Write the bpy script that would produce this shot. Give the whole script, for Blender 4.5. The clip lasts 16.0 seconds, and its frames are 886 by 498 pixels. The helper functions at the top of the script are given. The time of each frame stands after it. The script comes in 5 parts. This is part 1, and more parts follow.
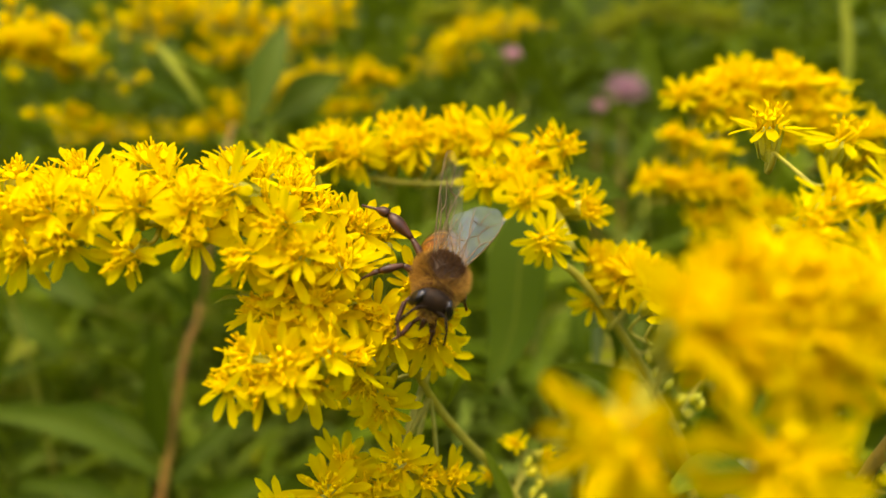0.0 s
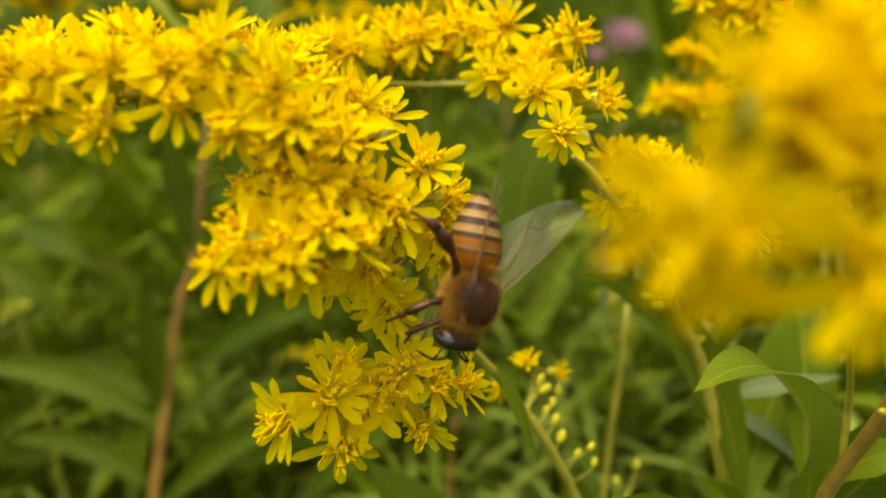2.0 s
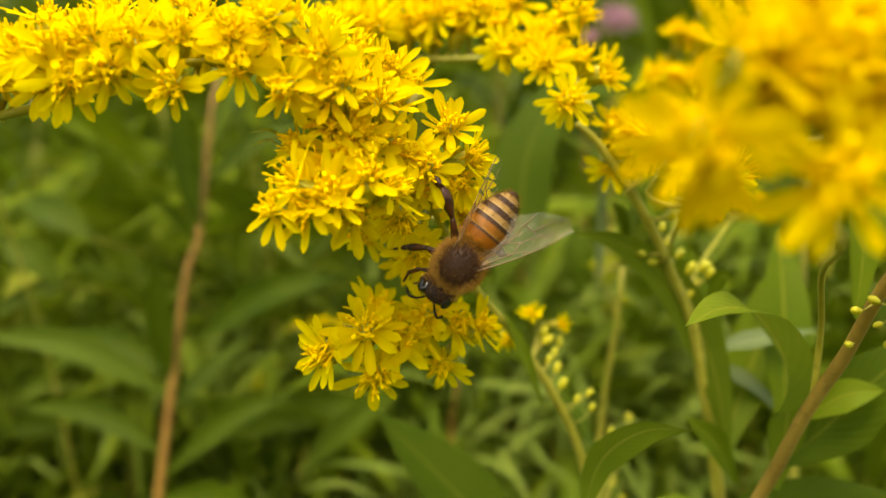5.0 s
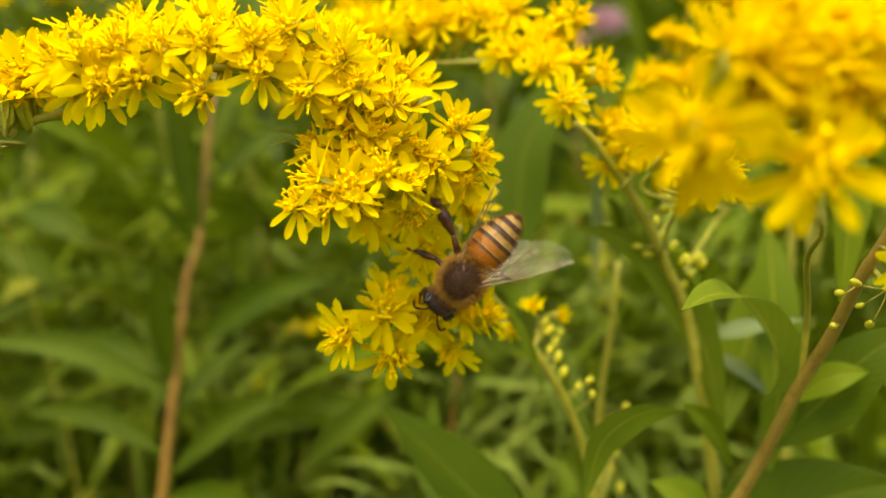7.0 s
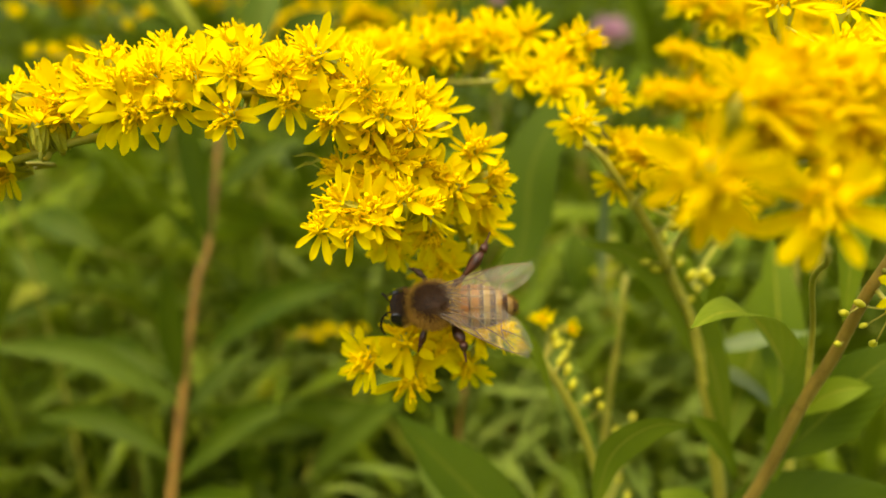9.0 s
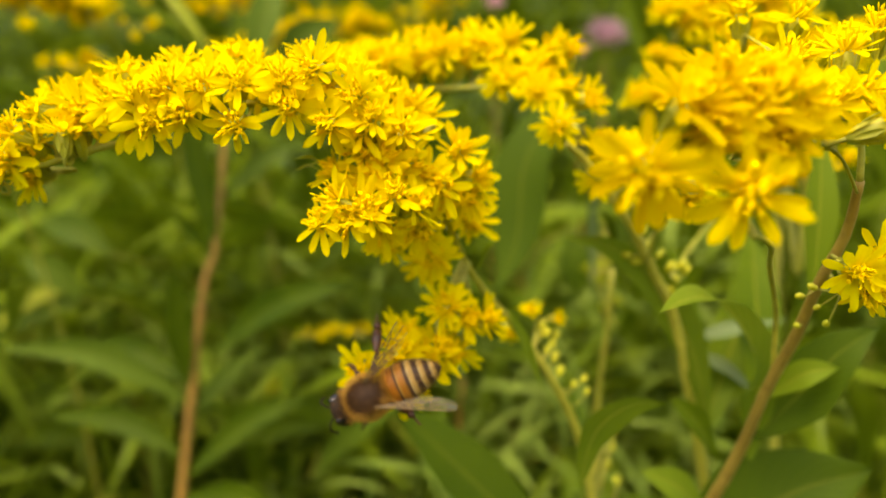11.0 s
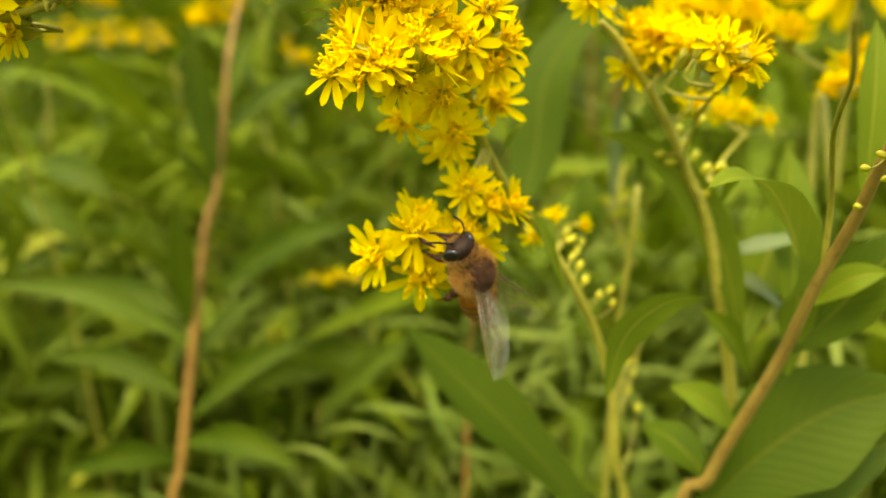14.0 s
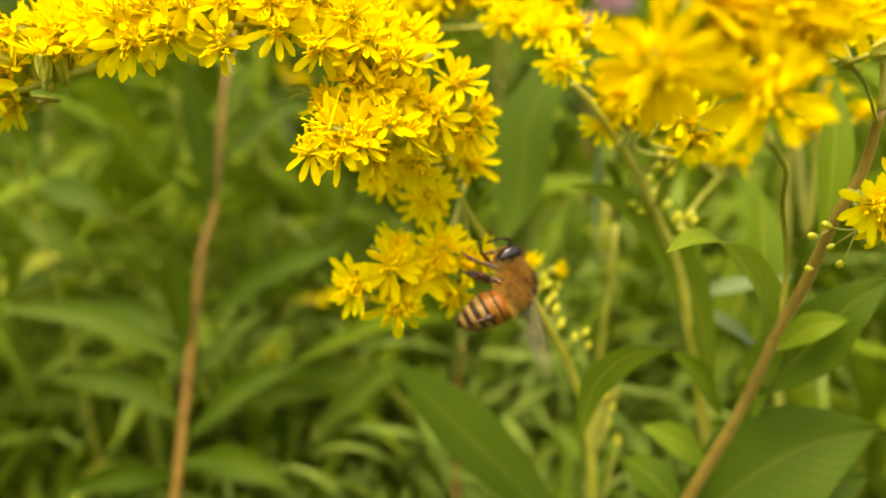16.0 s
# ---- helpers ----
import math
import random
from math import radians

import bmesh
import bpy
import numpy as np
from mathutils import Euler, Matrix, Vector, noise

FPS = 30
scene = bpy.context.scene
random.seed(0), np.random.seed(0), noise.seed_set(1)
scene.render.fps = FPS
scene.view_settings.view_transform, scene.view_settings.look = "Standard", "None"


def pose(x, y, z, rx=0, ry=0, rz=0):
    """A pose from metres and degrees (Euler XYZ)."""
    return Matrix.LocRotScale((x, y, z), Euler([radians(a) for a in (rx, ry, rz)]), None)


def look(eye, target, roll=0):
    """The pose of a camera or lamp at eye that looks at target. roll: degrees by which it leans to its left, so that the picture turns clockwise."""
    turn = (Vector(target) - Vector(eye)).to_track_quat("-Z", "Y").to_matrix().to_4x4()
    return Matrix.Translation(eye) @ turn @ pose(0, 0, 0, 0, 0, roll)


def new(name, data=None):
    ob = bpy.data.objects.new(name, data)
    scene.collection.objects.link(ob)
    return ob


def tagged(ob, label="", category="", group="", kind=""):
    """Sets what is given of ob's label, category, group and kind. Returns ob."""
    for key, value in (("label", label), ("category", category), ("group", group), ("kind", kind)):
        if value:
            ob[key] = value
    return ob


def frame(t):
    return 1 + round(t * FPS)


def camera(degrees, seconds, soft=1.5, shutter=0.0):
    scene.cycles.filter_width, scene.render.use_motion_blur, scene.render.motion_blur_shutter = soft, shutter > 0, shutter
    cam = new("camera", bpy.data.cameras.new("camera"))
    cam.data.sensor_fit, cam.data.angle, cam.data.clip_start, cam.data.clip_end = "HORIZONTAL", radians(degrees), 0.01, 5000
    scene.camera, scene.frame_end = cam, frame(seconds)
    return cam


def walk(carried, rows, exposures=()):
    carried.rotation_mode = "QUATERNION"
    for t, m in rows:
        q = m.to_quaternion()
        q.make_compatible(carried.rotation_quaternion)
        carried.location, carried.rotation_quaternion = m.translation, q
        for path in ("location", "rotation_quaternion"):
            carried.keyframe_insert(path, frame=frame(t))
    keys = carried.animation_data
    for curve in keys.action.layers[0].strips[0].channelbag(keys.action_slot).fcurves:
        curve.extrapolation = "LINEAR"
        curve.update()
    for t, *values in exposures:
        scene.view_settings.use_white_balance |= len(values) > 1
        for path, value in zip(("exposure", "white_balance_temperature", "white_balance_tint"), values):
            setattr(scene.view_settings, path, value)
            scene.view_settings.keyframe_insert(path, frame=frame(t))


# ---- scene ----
# Lengths below are in centimetres about a point 85 cm over the ground; W() turns them into metres.
CM, BASE = 0.01, 0.85


def W(x, y, z):
    return Vector((x * CM, y * CM, z * CM + BASE))


cam = camera(65.5, 16.0, soft=1.6)
cam.data.dof.use_dof = True
cam.data.dof.focus_distance = 0.064
cam.data.dof.aperture_fstop = 16.5
PATH = [
    (0, (-0.032, -0.063, 1.398), (-0.155, 9.916, 2.026), 1.50),
    (0.5, (-0.227, 0.279, 1.407), (-0.347, 10.261, 1.987), 1.50),
    (1, (-0.378, 0.456, 1.286), (-0.473, 10.440, 1.845), 1.08),
    (1.5, (-0.323, 0.528, 1.208), (-0.436, 10.517, 1.670), 0.69),
    (1.8, (-0.176, 0.514, 0.890), (-0.246, 10.512, 1.047), 0.67),
    (2, (-0.152, 0.533, 0.674), (-0.192, 10.532, 0.833), 0.62),
    (2.5, (-0.318, 0.417, 0.436), (-0.363, 10.415, 0.624), 0.46),
    (3, (-0.358, 0.296, 0.626), (-0.363, 10.295, 0.761), 0.74),
    (3.5, (-0.527, 0.197, 0.507), (-0.477, 10.196, 0.597), 0.69),
    (4, (-0.470, 0.331, 0.361), (-0.395, 10.331, 0.356), 0.35),
    (4.2, (-0.406, 0.243, 0.420), (-0.322, 10.242, 0.355), 0.79),
    (6.3, (-0.629, -0.633, 0.213), (-0.426, 9.365, 0.171), 0.33),
    (6.5, (-0.639, -0.640, 0.249), (-0.448, 9.358, 0.247), 0.14),
    (7, (-0.649, -0.626, 0.244), (-0.407, 9.371, 0.230), -0.01),
    (7.5, (-0.606, -0.629, 0.167), (-0.374, 9.369, 0.168), -0.18),
    (8, (-0.679, -0.768, 0.295), (-0.438, 9.230, 0.300), -0.16),
    (8.5, (-0.707, -0.731, 0.327), (-0.461, 9.266, 0.337), -0.18),
    (9, (-0.814, -0.863, 0.405), (-0.598, 9.134, 0.444), 0.21),
    (9.2, (-0.814, -0.904, 0.330), (-0.611, 9.094, 0.347), 0.05),
    (11.3, (-0.641, -1.635, 0.287), (-0.493, 8.364, 0.404), -0.49),
    (11.5, (-0.669, -1.693, 0.268), (-0.476, 8.304, 0.437), -0.21),
    (12, (-0.922, -1.705, 0.034), (-0.751, 8.292, 0.209), -0.12),
    (12.5, (-0.757, -1.220, -0.241), (-0.584, 8.778, -0.095), -0.61),
    (13, (-0.872, -0.848, -0.640), (-0.751, 9.151, -0.608), -0.28),
    (13.5, (-0.891, -0.766, -0.787), (-0.767, 9.230, -1.003), 0.26),
    (14, (-0.853, -0.783, -0.778), (-0.751, 9.212, -1.090), 0.14),
    (14.5, (-0.842, -0.846, -0.617), (-0.736, 9.148, -0.936), 0.07),
    (15, (-0.847, -1.097, -0.312), (-0.751, 8.897, -0.638), 0.09),
    (15.5, (-0.834, -1.280, -0.223), (-0.727, 8.716, -0.477), 0.23),
    (16, (-0.571, -1.199, -0.178), (-0.479, 8.798, -0.401), 0.15),
]
walk(cam, [(t, look(W(*eye), W(*target), roll)) for t, eye, target, roll in PATH],
     [(0.0, 1.53, 8400, 9), (2.0, 1.54, 8400, 9), (4.0, 1.68, 8400, 9), (8.0, 1.80, 8400, 9), (12.5, 1.86, 8400, 9), (14.0, 2.20, 8400, 9), (16.0, 2.16, 8400, 9)])

# ---- light: a bright overcast sky and a broad, weak sun ----
SUN_HEIGHT, SUN_TURN = radians(61), radians(205)
sky_world = bpy.data.worlds.new("sky")
scene.world = sky_world
sky_world.use_nodes = True
wn = sky_world.node_tree
sky_tex = wn.nodes.new("ShaderNodeTexSky")
sky_tex.sky_type, sky_tex.sun_disc = "NISHITA", False
sky_tex.sun_elevation, sky_tex.sun_rotation = SUN_HEIGHT, SUN_TURN
sky_tex.air_density, sky_tex.dust_density = 1.0, 3.0
wn.links.new(sky_tex.outputs[0], wn.nodes["Background"].inputs[0])
wn.nodes["Background"].inputs[1].default_value = 0.14
sun = new("sun", bpy.data.lights.new("sun", "SUN"))
sun.data.energy, sun.data.angle, sun.data.color = 0.75, radians(35), (1.0, 0.95, 0.84)
away = Vector((math.sin(SUN_TURN) * math.cos(SUN_HEIGHT), math.cos(SUN_TURN) * math.cos(SUN_HEIGHT), math.sin(SUN_HEIGHT)))
sun.matrix_world = look(away * 3, (0, 0, 0))


# ---- materials ----
def material(name):
    m = bpy.data.materials.new(name)
    m.use_nodes = True
    return m, m.node_tree, m.node_tree.nodes["Principled BSDF"]


def node(tree, kind, **values):
    n = tree.nodes.new(kind)
    for key, value in values.items():
        n.inputs[key].default_value = value
    return n


def ramp(tree, source, stops):
    r = tree.nodes.new("ShaderNodeValToRGB")
    while len(r.color_ramp.elements) < len(stops):
        r.color_ramp.elements.new(0.5)
    for e, (at, colour) in zip(r.color_ramp.elements, stops):
        e.position, e.color = at, (*colour, 1)
    tree.links.new(source, r.inputs[0])
    return r.outputs[0]


def mixed(tree, a, b, factor, how="MIX"):
    m = tree.nodes.new("ShaderNodeMix")
    m.data_type, m.blend_type = "RGBA", how
    for socket, value in ((m.inputs[0], factor), (m.inputs[6], a), (m.inputs[7], b)):
        if isinstance(value, bpy.types.NodeSocket):
            tree.links.new(value, socket)
        elif socket == m.inputs[0]:
            socket.default_value = value
        else:
            socket.default_value = (*value, 1)
    return m.outputs[2]


def chance(tree, island):
    if island:
        return tree.nodes.new("ShaderNodeNewGeometry").outputs["Random Per Island"]
    return tree.nodes.new("ShaderNodeObjectInfo").outputs["Random"]


def grain(tree, scale, detail=4.0):
    c = tree.nodes.new("ShaderNodeTexCoord")
    n = node(tree, "ShaderNodeTexNoise", Scale=scale, Detail=detail)
    tree.links.new(c.outputs["Object"], n.inputs["Vector"])
    return n.outputs["Fac"]


def bump(tree, shader, source, strength, distance):
    b = node(tree, "ShaderNodeBump", Strength=strength, Distance=distance)
    tree.links.new(source, b.inputs["Height"])
    tree.links.new(b.outputs[0], shader.inputs["Normal"])


def thin(tree, shader, colour, share):
    """Lets part of the light through a leaf or petal."""
    t = tree.nodes.new("ShaderNodeBsdfTranslucent")
    if isinstance(colour, bpy.types.NodeSocket):
        tree.links.new(colour, t.inputs[0])
    m = node(tree, "ShaderNodeMixShader", Fac=share)
    tree.links.new(shader.outputs[0], m.inputs[1])
    tree.links.new(t.outputs[0], m.inputs[2])
    tree.links.new(m.outputs[0], tree.nodes["Material Output"].inputs[0])


def petal_material(name, tip, deep, island=False):
    """Satin petal: deeper towards its base, each petal a shade of its own, fine lines along it."""
    m, tree, b = material(name)
    uv = tree.nodes.new("ShaderNodeUVMap")
    sep = tree.nodes.new("ShaderNodeSeparateXYZ")
    tree.links.new(uv.outputs[0], sep.inputs[0])
    along = ramp(tree, sep.outputs[1], [(0.0, deep), (0.45, tip)])
    warm = mixed(tree, along, deep, ramp(tree, chance(tree, island), [(0.2, (0, 0, 0)), (1.0, (0.5, 0.5, 0.5))]))
    fleck = mixed(tree, warm, tuple(v * 0.88 for v in deep), ramp(tree, grain(tree, 900), [(0.52, (0, 0, 0)), (0.8, (0.5, 0.5, 0.5))]))
    tree.links.new(fleck, b.inputs["Base Color"])
    b.inputs["Roughness"].default_value = 0.65
    b.inputs["Specular IOR Level"].default_value = 0.08
    wave = node(tree, "ShaderNodeTexWave", Scale=9.0, Distortion=0.6)
    wave.bands_direction = "X"
    tree.links.new(uv.outputs[0], wave.inputs["Vector"])
    bump(tree, b, wave.outputs["Fac"], 0.35, 0.00006)
    thin(tree, b, fleck, 0.58)
    return m


def plain_material(name, low, high, scale, rough=0.55, rise=0.0003, island=None, spec=0.4):
    """A grown surface in two shades, mottled at two scales."""
    m, tree, b = material(name)
    base = ramp(tree, grain(tree, scale), [(0.3, low), (0.7, high)])
    fine = mixed(tree, base, tuple(v * 0.55 for v in low), ramp(tree, grain(tree, scale * 7), [(0.5, (0, 0, 0)), (0.8, (0.6, 0.6, 0.6))]))
    if island is not None:
        fine = mixed(tree, fine, high, ramp(tree, chance(tree, island), [(0.3, (0, 0, 0)), (1.0, (0.7, 0.7, 0.7))]))
    tree.links.new(fine, b.inputs["Base Color"])
    b.inputs["Roughness"].default_value, b.inputs["Specular IOR Level"].default_value = rough, spec
    bump(tree, b, grain(tree, scale * 4), 0.4, rise)
    return m


def leaf_material(name, dark, light, rib, island=False, share=0.3, spec=0.07):
    """Leaf: pale midrib, side veins, blotches, each leaf a shade of its own."""
    m, tree, b = material(name)
    uv = tree.nodes.new("ShaderNodeUVMap")
    sep = tree.nodes.new("ShaderNodeSeparateXYZ")
    tree.links.new(uv.outputs[0], sep.inputs[0])
    blot = ramp(tree, grain(tree, 60), [(0.3, dark), (0.72, light)])
    lot = chance(tree, island)
    shade = mixed(tree, blot, light, ramp(tree, lot, [(0.2, (0, 0, 0)), (0.9, (0.8, 0.8, 0.8))]))
    shade = mixed(tree, shade, tuple(1.3 * v + 0.006 for v in light), ramp(tree, lot, [(0.80, (0, 0, 0)), (0.95, (1, 1, 1))]))
    off = node(tree, "ShaderNodeMath")
    off.operation = "SUBTRACT"
    off.inputs[1].default_value = 0.5
    tree.links.new(sep.outputs[0], off.inputs[0])
    side = node(tree, "ShaderNodeMath")
    side.operation = "ABSOLUTE"
    tree.links.new(off.outputs[0], side.inputs[0])
    mid = ramp(tree, side.outputs[0], [(0.008, (0.9, 0.9, 0.9)), (0.034, (0, 0, 0))])
    # side veins run out and forward from the midrib
    lean = node(tree, "ShaderNodeMath")
    lean.operation = "MULTIPLY_ADD"
    lean.inputs[1].default_value = -0.45
    tree.links.new(side.outputs[0], lean.inputs[0])
    tree.links.new(sep.outputs[1], lean.inputs[2])
    comb = tree.nodes.new("ShaderNodeCombineXYZ")
    tree.links.new(lean.outputs[0], comb.inputs[0])
    wave = node(tree, "ShaderNodeTexWave", Scale=5.0, Distortion=1.2)
    tree.links.new(comb.outputs[0], wave.inputs["Vector"])
    veins = ramp(tree, wave.outputs["Fac"], [(0.8, (0, 0, 0)), (1.0, (0.14, 0.14, 0.14))])
    coloured = mixed(tree, mixed(tree, shade, rib, veins), rib, mid)
    tree.links.new(coloured, b.inputs["Base Color"])
    b.inputs["Roughness"].default_value = 0.5
    b.inputs["Specular IOR Level"].default_value = spec
    bump(tree, b, wave.outputs["Fac"], 0.2, 0.0002)
    thin(tree, b, coloured, share)
    return m


PETAL = petal_material("goldenrod_petal", (0.97, 0.81, 0.016), (0.95, 0.675, 0.007))
# PETAL toned down: shade on the heads nearest the lens put into the colour
PETAL_SHADED = petal_material("shaded_goldenrod_petal", (0.88, 0.665, 0.008), (0.79, 0.49, 0.004))
PETAL_FAR = petal_material("goldenrod_petal_far", (0.94, 0.775, 0.014), (0.91, 0.63, 0.006), island=True)
DISC = plain_material("goldenrod_disc", (0.88, 0.54, 0.004), (0.94, 0.69, 0.009), 900, 0.75, 0.0001, island=True, spec=0.04)
CUP = plain_material("bract_green", (0.36, 0.36, 0.03), (0.52, 0.48, 0.05), 700, 0.5, 0.0001)
BUD = plain_material("bud_yellow_green", (0.36, 0.38, 0.018), (0.60, 0.54, 0.025), 600, 0.5, 0.0001, island=False)
STEM = plain_material("stem_green", (0.24, 0.25, 0.022), (0.40, 0.36, 0.045), 160, 0.5, 0.0003)
STEM_RED = plain_material("stem_brown", (0.21, 0.105, 0.016), (0.35, 0.19, 0.032), 120, 0.55, 0.0003)
LEAF = leaf_material("leaf_green", (0.063, 0.116, 0.0044), (0.119, 0.174, 0.0070), (0.229, 0.246, 0.0220), share=0.36)
# LEAF at about half brightness: deep green, plus shade put into the colour
LEAF_DEEP_SHADED = leaf_material("leaf_deep_green_shaded", (0.030, 0.062, 0.0023), (0.058, 0.094, 0.0039), (0.101, 0.125, 0.0094), share=0.24)
LEAF_FAR = leaf_material("thicket_leaf", (0.069, 0.123, 0.0050), (0.139, 0.192, 0.0084), (0.176, 0.227, 0.0168), island=True, share=0.28)
LEAF_FRESH = leaf_material("side_shoot_leaf", (0.088, 0.148, 0.0128), (0.168, 0.224, 0.0360), (0.208, 0.248, 0.0400), island=True, share=0.28)
LEAF_GREY = leaf_material("leaf_grey_green", (0.10, 0.155, 0.04), (0.17, 0.225, 0.08), (0.23, 0.28, 0.09), share=0.3, spec=0.3)
LEAF_LIGHT = leaf_material("leaf_light_green", (0.108, 0.171, 0.0090), (0.180, 0.243, 0.0180), (0.297, 0.297, 0.0360), share=0.36)
PLUME_GREEN = petal_material("unopened_plume", (0.42, 0.44, 0.03), (0.30, 0.35, 0.02), island=True)
STEM_TAN = plain_material("stem_tan", (0.22, 0.135, 0.018), (0.36, 0.24, 0.04), 120, 0.55, 0.0003)
# LEAF_FAR a little darker: shade of the left undergrowth put into the colour
LEAF_FAR_SHADED = leaf_material("thicket_leaf_shaded", (0.060, 0.107, 0.0052), (0.117, 0.162, 0.0095), (0.146, 0.181, 0.0172), island=True, share=0.28)
STEM_OLIVE = plain_material("stem_olive", (0.33, 0.31, 0.028), (0.47, 0.42, 0.055), 160, 0.5, 0.0003)
LEAF_PALE = leaf_material("leaf_yellowing", (0.20, 0.24, 0.02), (0.32, 0.35, 0.035), (0.40, 0.40, 0.07))
PINK = petal_material("pink_petal", (0.70, 0.42, 0.48), (0.60, 0.30, 0.38), island=True)
SOIL = plain_material("soil", (0.045, 0.040, 0.014), (0.06, 0.095, 0.02), 14, 0.9, 0.01)
HEDGE = plain_material("hedge_green", (0.03, 0.065, 0.008), (0.075, 0.125, 0.02), 6, 0.8, 0.02)


# ---- mesh building ----
def make(name, verts, faces, mats, uvs=None, slots=None, smooth=True):
    me = bpy.data.meshes.new(name)
    me.from_pydata([tuple(v) for v in verts], [], [tuple(f) for f in faces])
    for m in mats:
        me.materials.append(m)
    if slots is not None:
        me.polygons.foreach_set("material_index", slots)
    me.polygons.foreach_set("use_smooth", [smooth] * len(me.polygons))
    if uvs is not None:
        layer = me.uv_layers.new(name="UVMap")
        index = np.empty(len(me.loops), dtype=np.int32)
        me.loops.foreach_get("vertex_index", index)
        layer.data.foreach_set("uv", np.asarray(uvs, dtype=np.float32)[index].ravel())
    me.update()
    return me


class Heap:
    """Collects pieces into one mesh."""

    def __init__(self):
        self.v, self.f, self.uv, self.s, self.n = [], [], [], [], 0

    def add(self, piece, m=None, slot=0):
        v, f, uv = piece
        v = np.asarray(v, float)
        if m is not None:
            a = np.array(m)
            v = v @ a[:3, :3].T + a[:3, 3]
        self.v.append(v)
        self.uv.append(np.asarray(uv, float))
        self.f += [tuple(i + self.n for i in face) for face in f]
        self.s += [slot] * len(f)
        self.n += len(v)

    def mesh(self, name, mats, smooth=True):
        return make(name, np.concatenate(self.v), self.f, mats, np.concatenate(self.uv), self.s, smooth)


def part(name, me, parent, m=Matrix(), label=""):
    ob = new(name, me)
    ob.parent = parent
    ob.matrix_basis = m
    return tagged(ob, label)


def thing(name, at, label, category, group="", kind=""):
    ob = new(name)
    ob.empty_display_size = 0.01
    ob.location = at
    return tagged(ob, label, category, group, kind)


def smooth_line(points, steps):
    """Points of a Catmull-Rom curve through the given ones."""
    p = [Vector(q) for q in points]
    p = [2 * p[0] - p[1], *p, 2 * p[-1] - p[-2]]
    spans = len(p) - 3
    out = []
    for i in range(steps + 1):
        u = i / steps * spans
        k = min(int(u), spans - 1)
        u -= k
        a, b, c, d = p[k : k + 4]
        out.append(0.5 * (2 * b + (c - a) * u + (2 * a - 5 * b + 4 * c - d) * u * u + (3 * b - a - 3 * c + d) * u**3))
    return out


def tube(points, radii, sides=7, rough=0.0, ends=True):
    """A tapering tube along points, in the points' own unit."""
    v, f, uv = [], [], []
    n = len(points)
    ahead = None
    for i, p in enumerate(points):
        way = (points[min(i + 1, n - 1)] - points[max(i - 1, 0)]).normalized()
        if ahead is None:
            ahead = way.orthogonal().normalized()
        ahead = (ahead - way * ahead.dot(way)).normalized()
        other = way.cross(ahead)
        r = radii[i] if hasattr(radii, "__len__") else radii
        for k in range(sides):
            a = 2 * math.pi * k / sides
            rr = r * (1 + rough * (random.random() - 0.5))
            v.append(p + rr * (math.cos(a) * ahead + math.sin(a) * other))
            uv.append((k / sides, i / (n - 1)))
    for i in range(n - 1):
        for k in range(sides):
            a, b = i * sides + k, i * sides + (k + 1) % sides
            f.append((a, b, b + sides, a + sides))
    if ends:
        f.append(tuple(reversed(range(sides))))
        f.append(tuple(range((n - 1) * sides, n * sides)))
    return [tuple(q) for q in v], f, uv


def lathe(profile, sides, squash=(1, 1)):
    """Rings of (radius, height) about z."""
    v, f, uv = [], [], []
    for i, (r, z) in enumerate(profile):
        for k in range(sides):
            a = 2 * math.pi * k / sides
            v.append((r * math.cos(a) * squash[0], r * math.sin(a) * squash[1], z))
            uv.append((k / sides, i / (len(profile) - 1)))
    for i in range(len(profile) - 1):
        for k in range(sides):
            a, b = i * sides + k, i * sides + (k + 1) % sides
            f.append((a, b, b + sides, a + sides))
    f.append(tuple(reversed(range(sides))))
    f.append(tuple(range((len(profile) - 1) * sides, len(profile) * sides)))
    return v, f, uv


def strap(length, width, bend, cup, rows=7, tip=0.24):
    """A petal along +y, its face up, with a rounded tip; bend lifts or drops its end."""
    v, f, uv = [], [], []
    for i in range(rows + 1):
        s = i / rows
        w = width * (0.42 + 0.58 * min(1, s / 0.5)) * (1.0 if s < 1 - tip else math.sqrt(max(0.03, 1 - ((s - 1 + tip) / tip) ** 2)))
        for k in (-1, -0.5, 0, 0.5, 1):
            v.append((k * w / 2, s * length, bend * length * s * s + cup * width * k * k))
            uv.append((0.5 + k / 2, s))
    for i in range(rows):
        for k in range(4):
            a = i * 5 + k
            f.append((a, a + 1, a + 6, a + 5))
    return v, f, uv


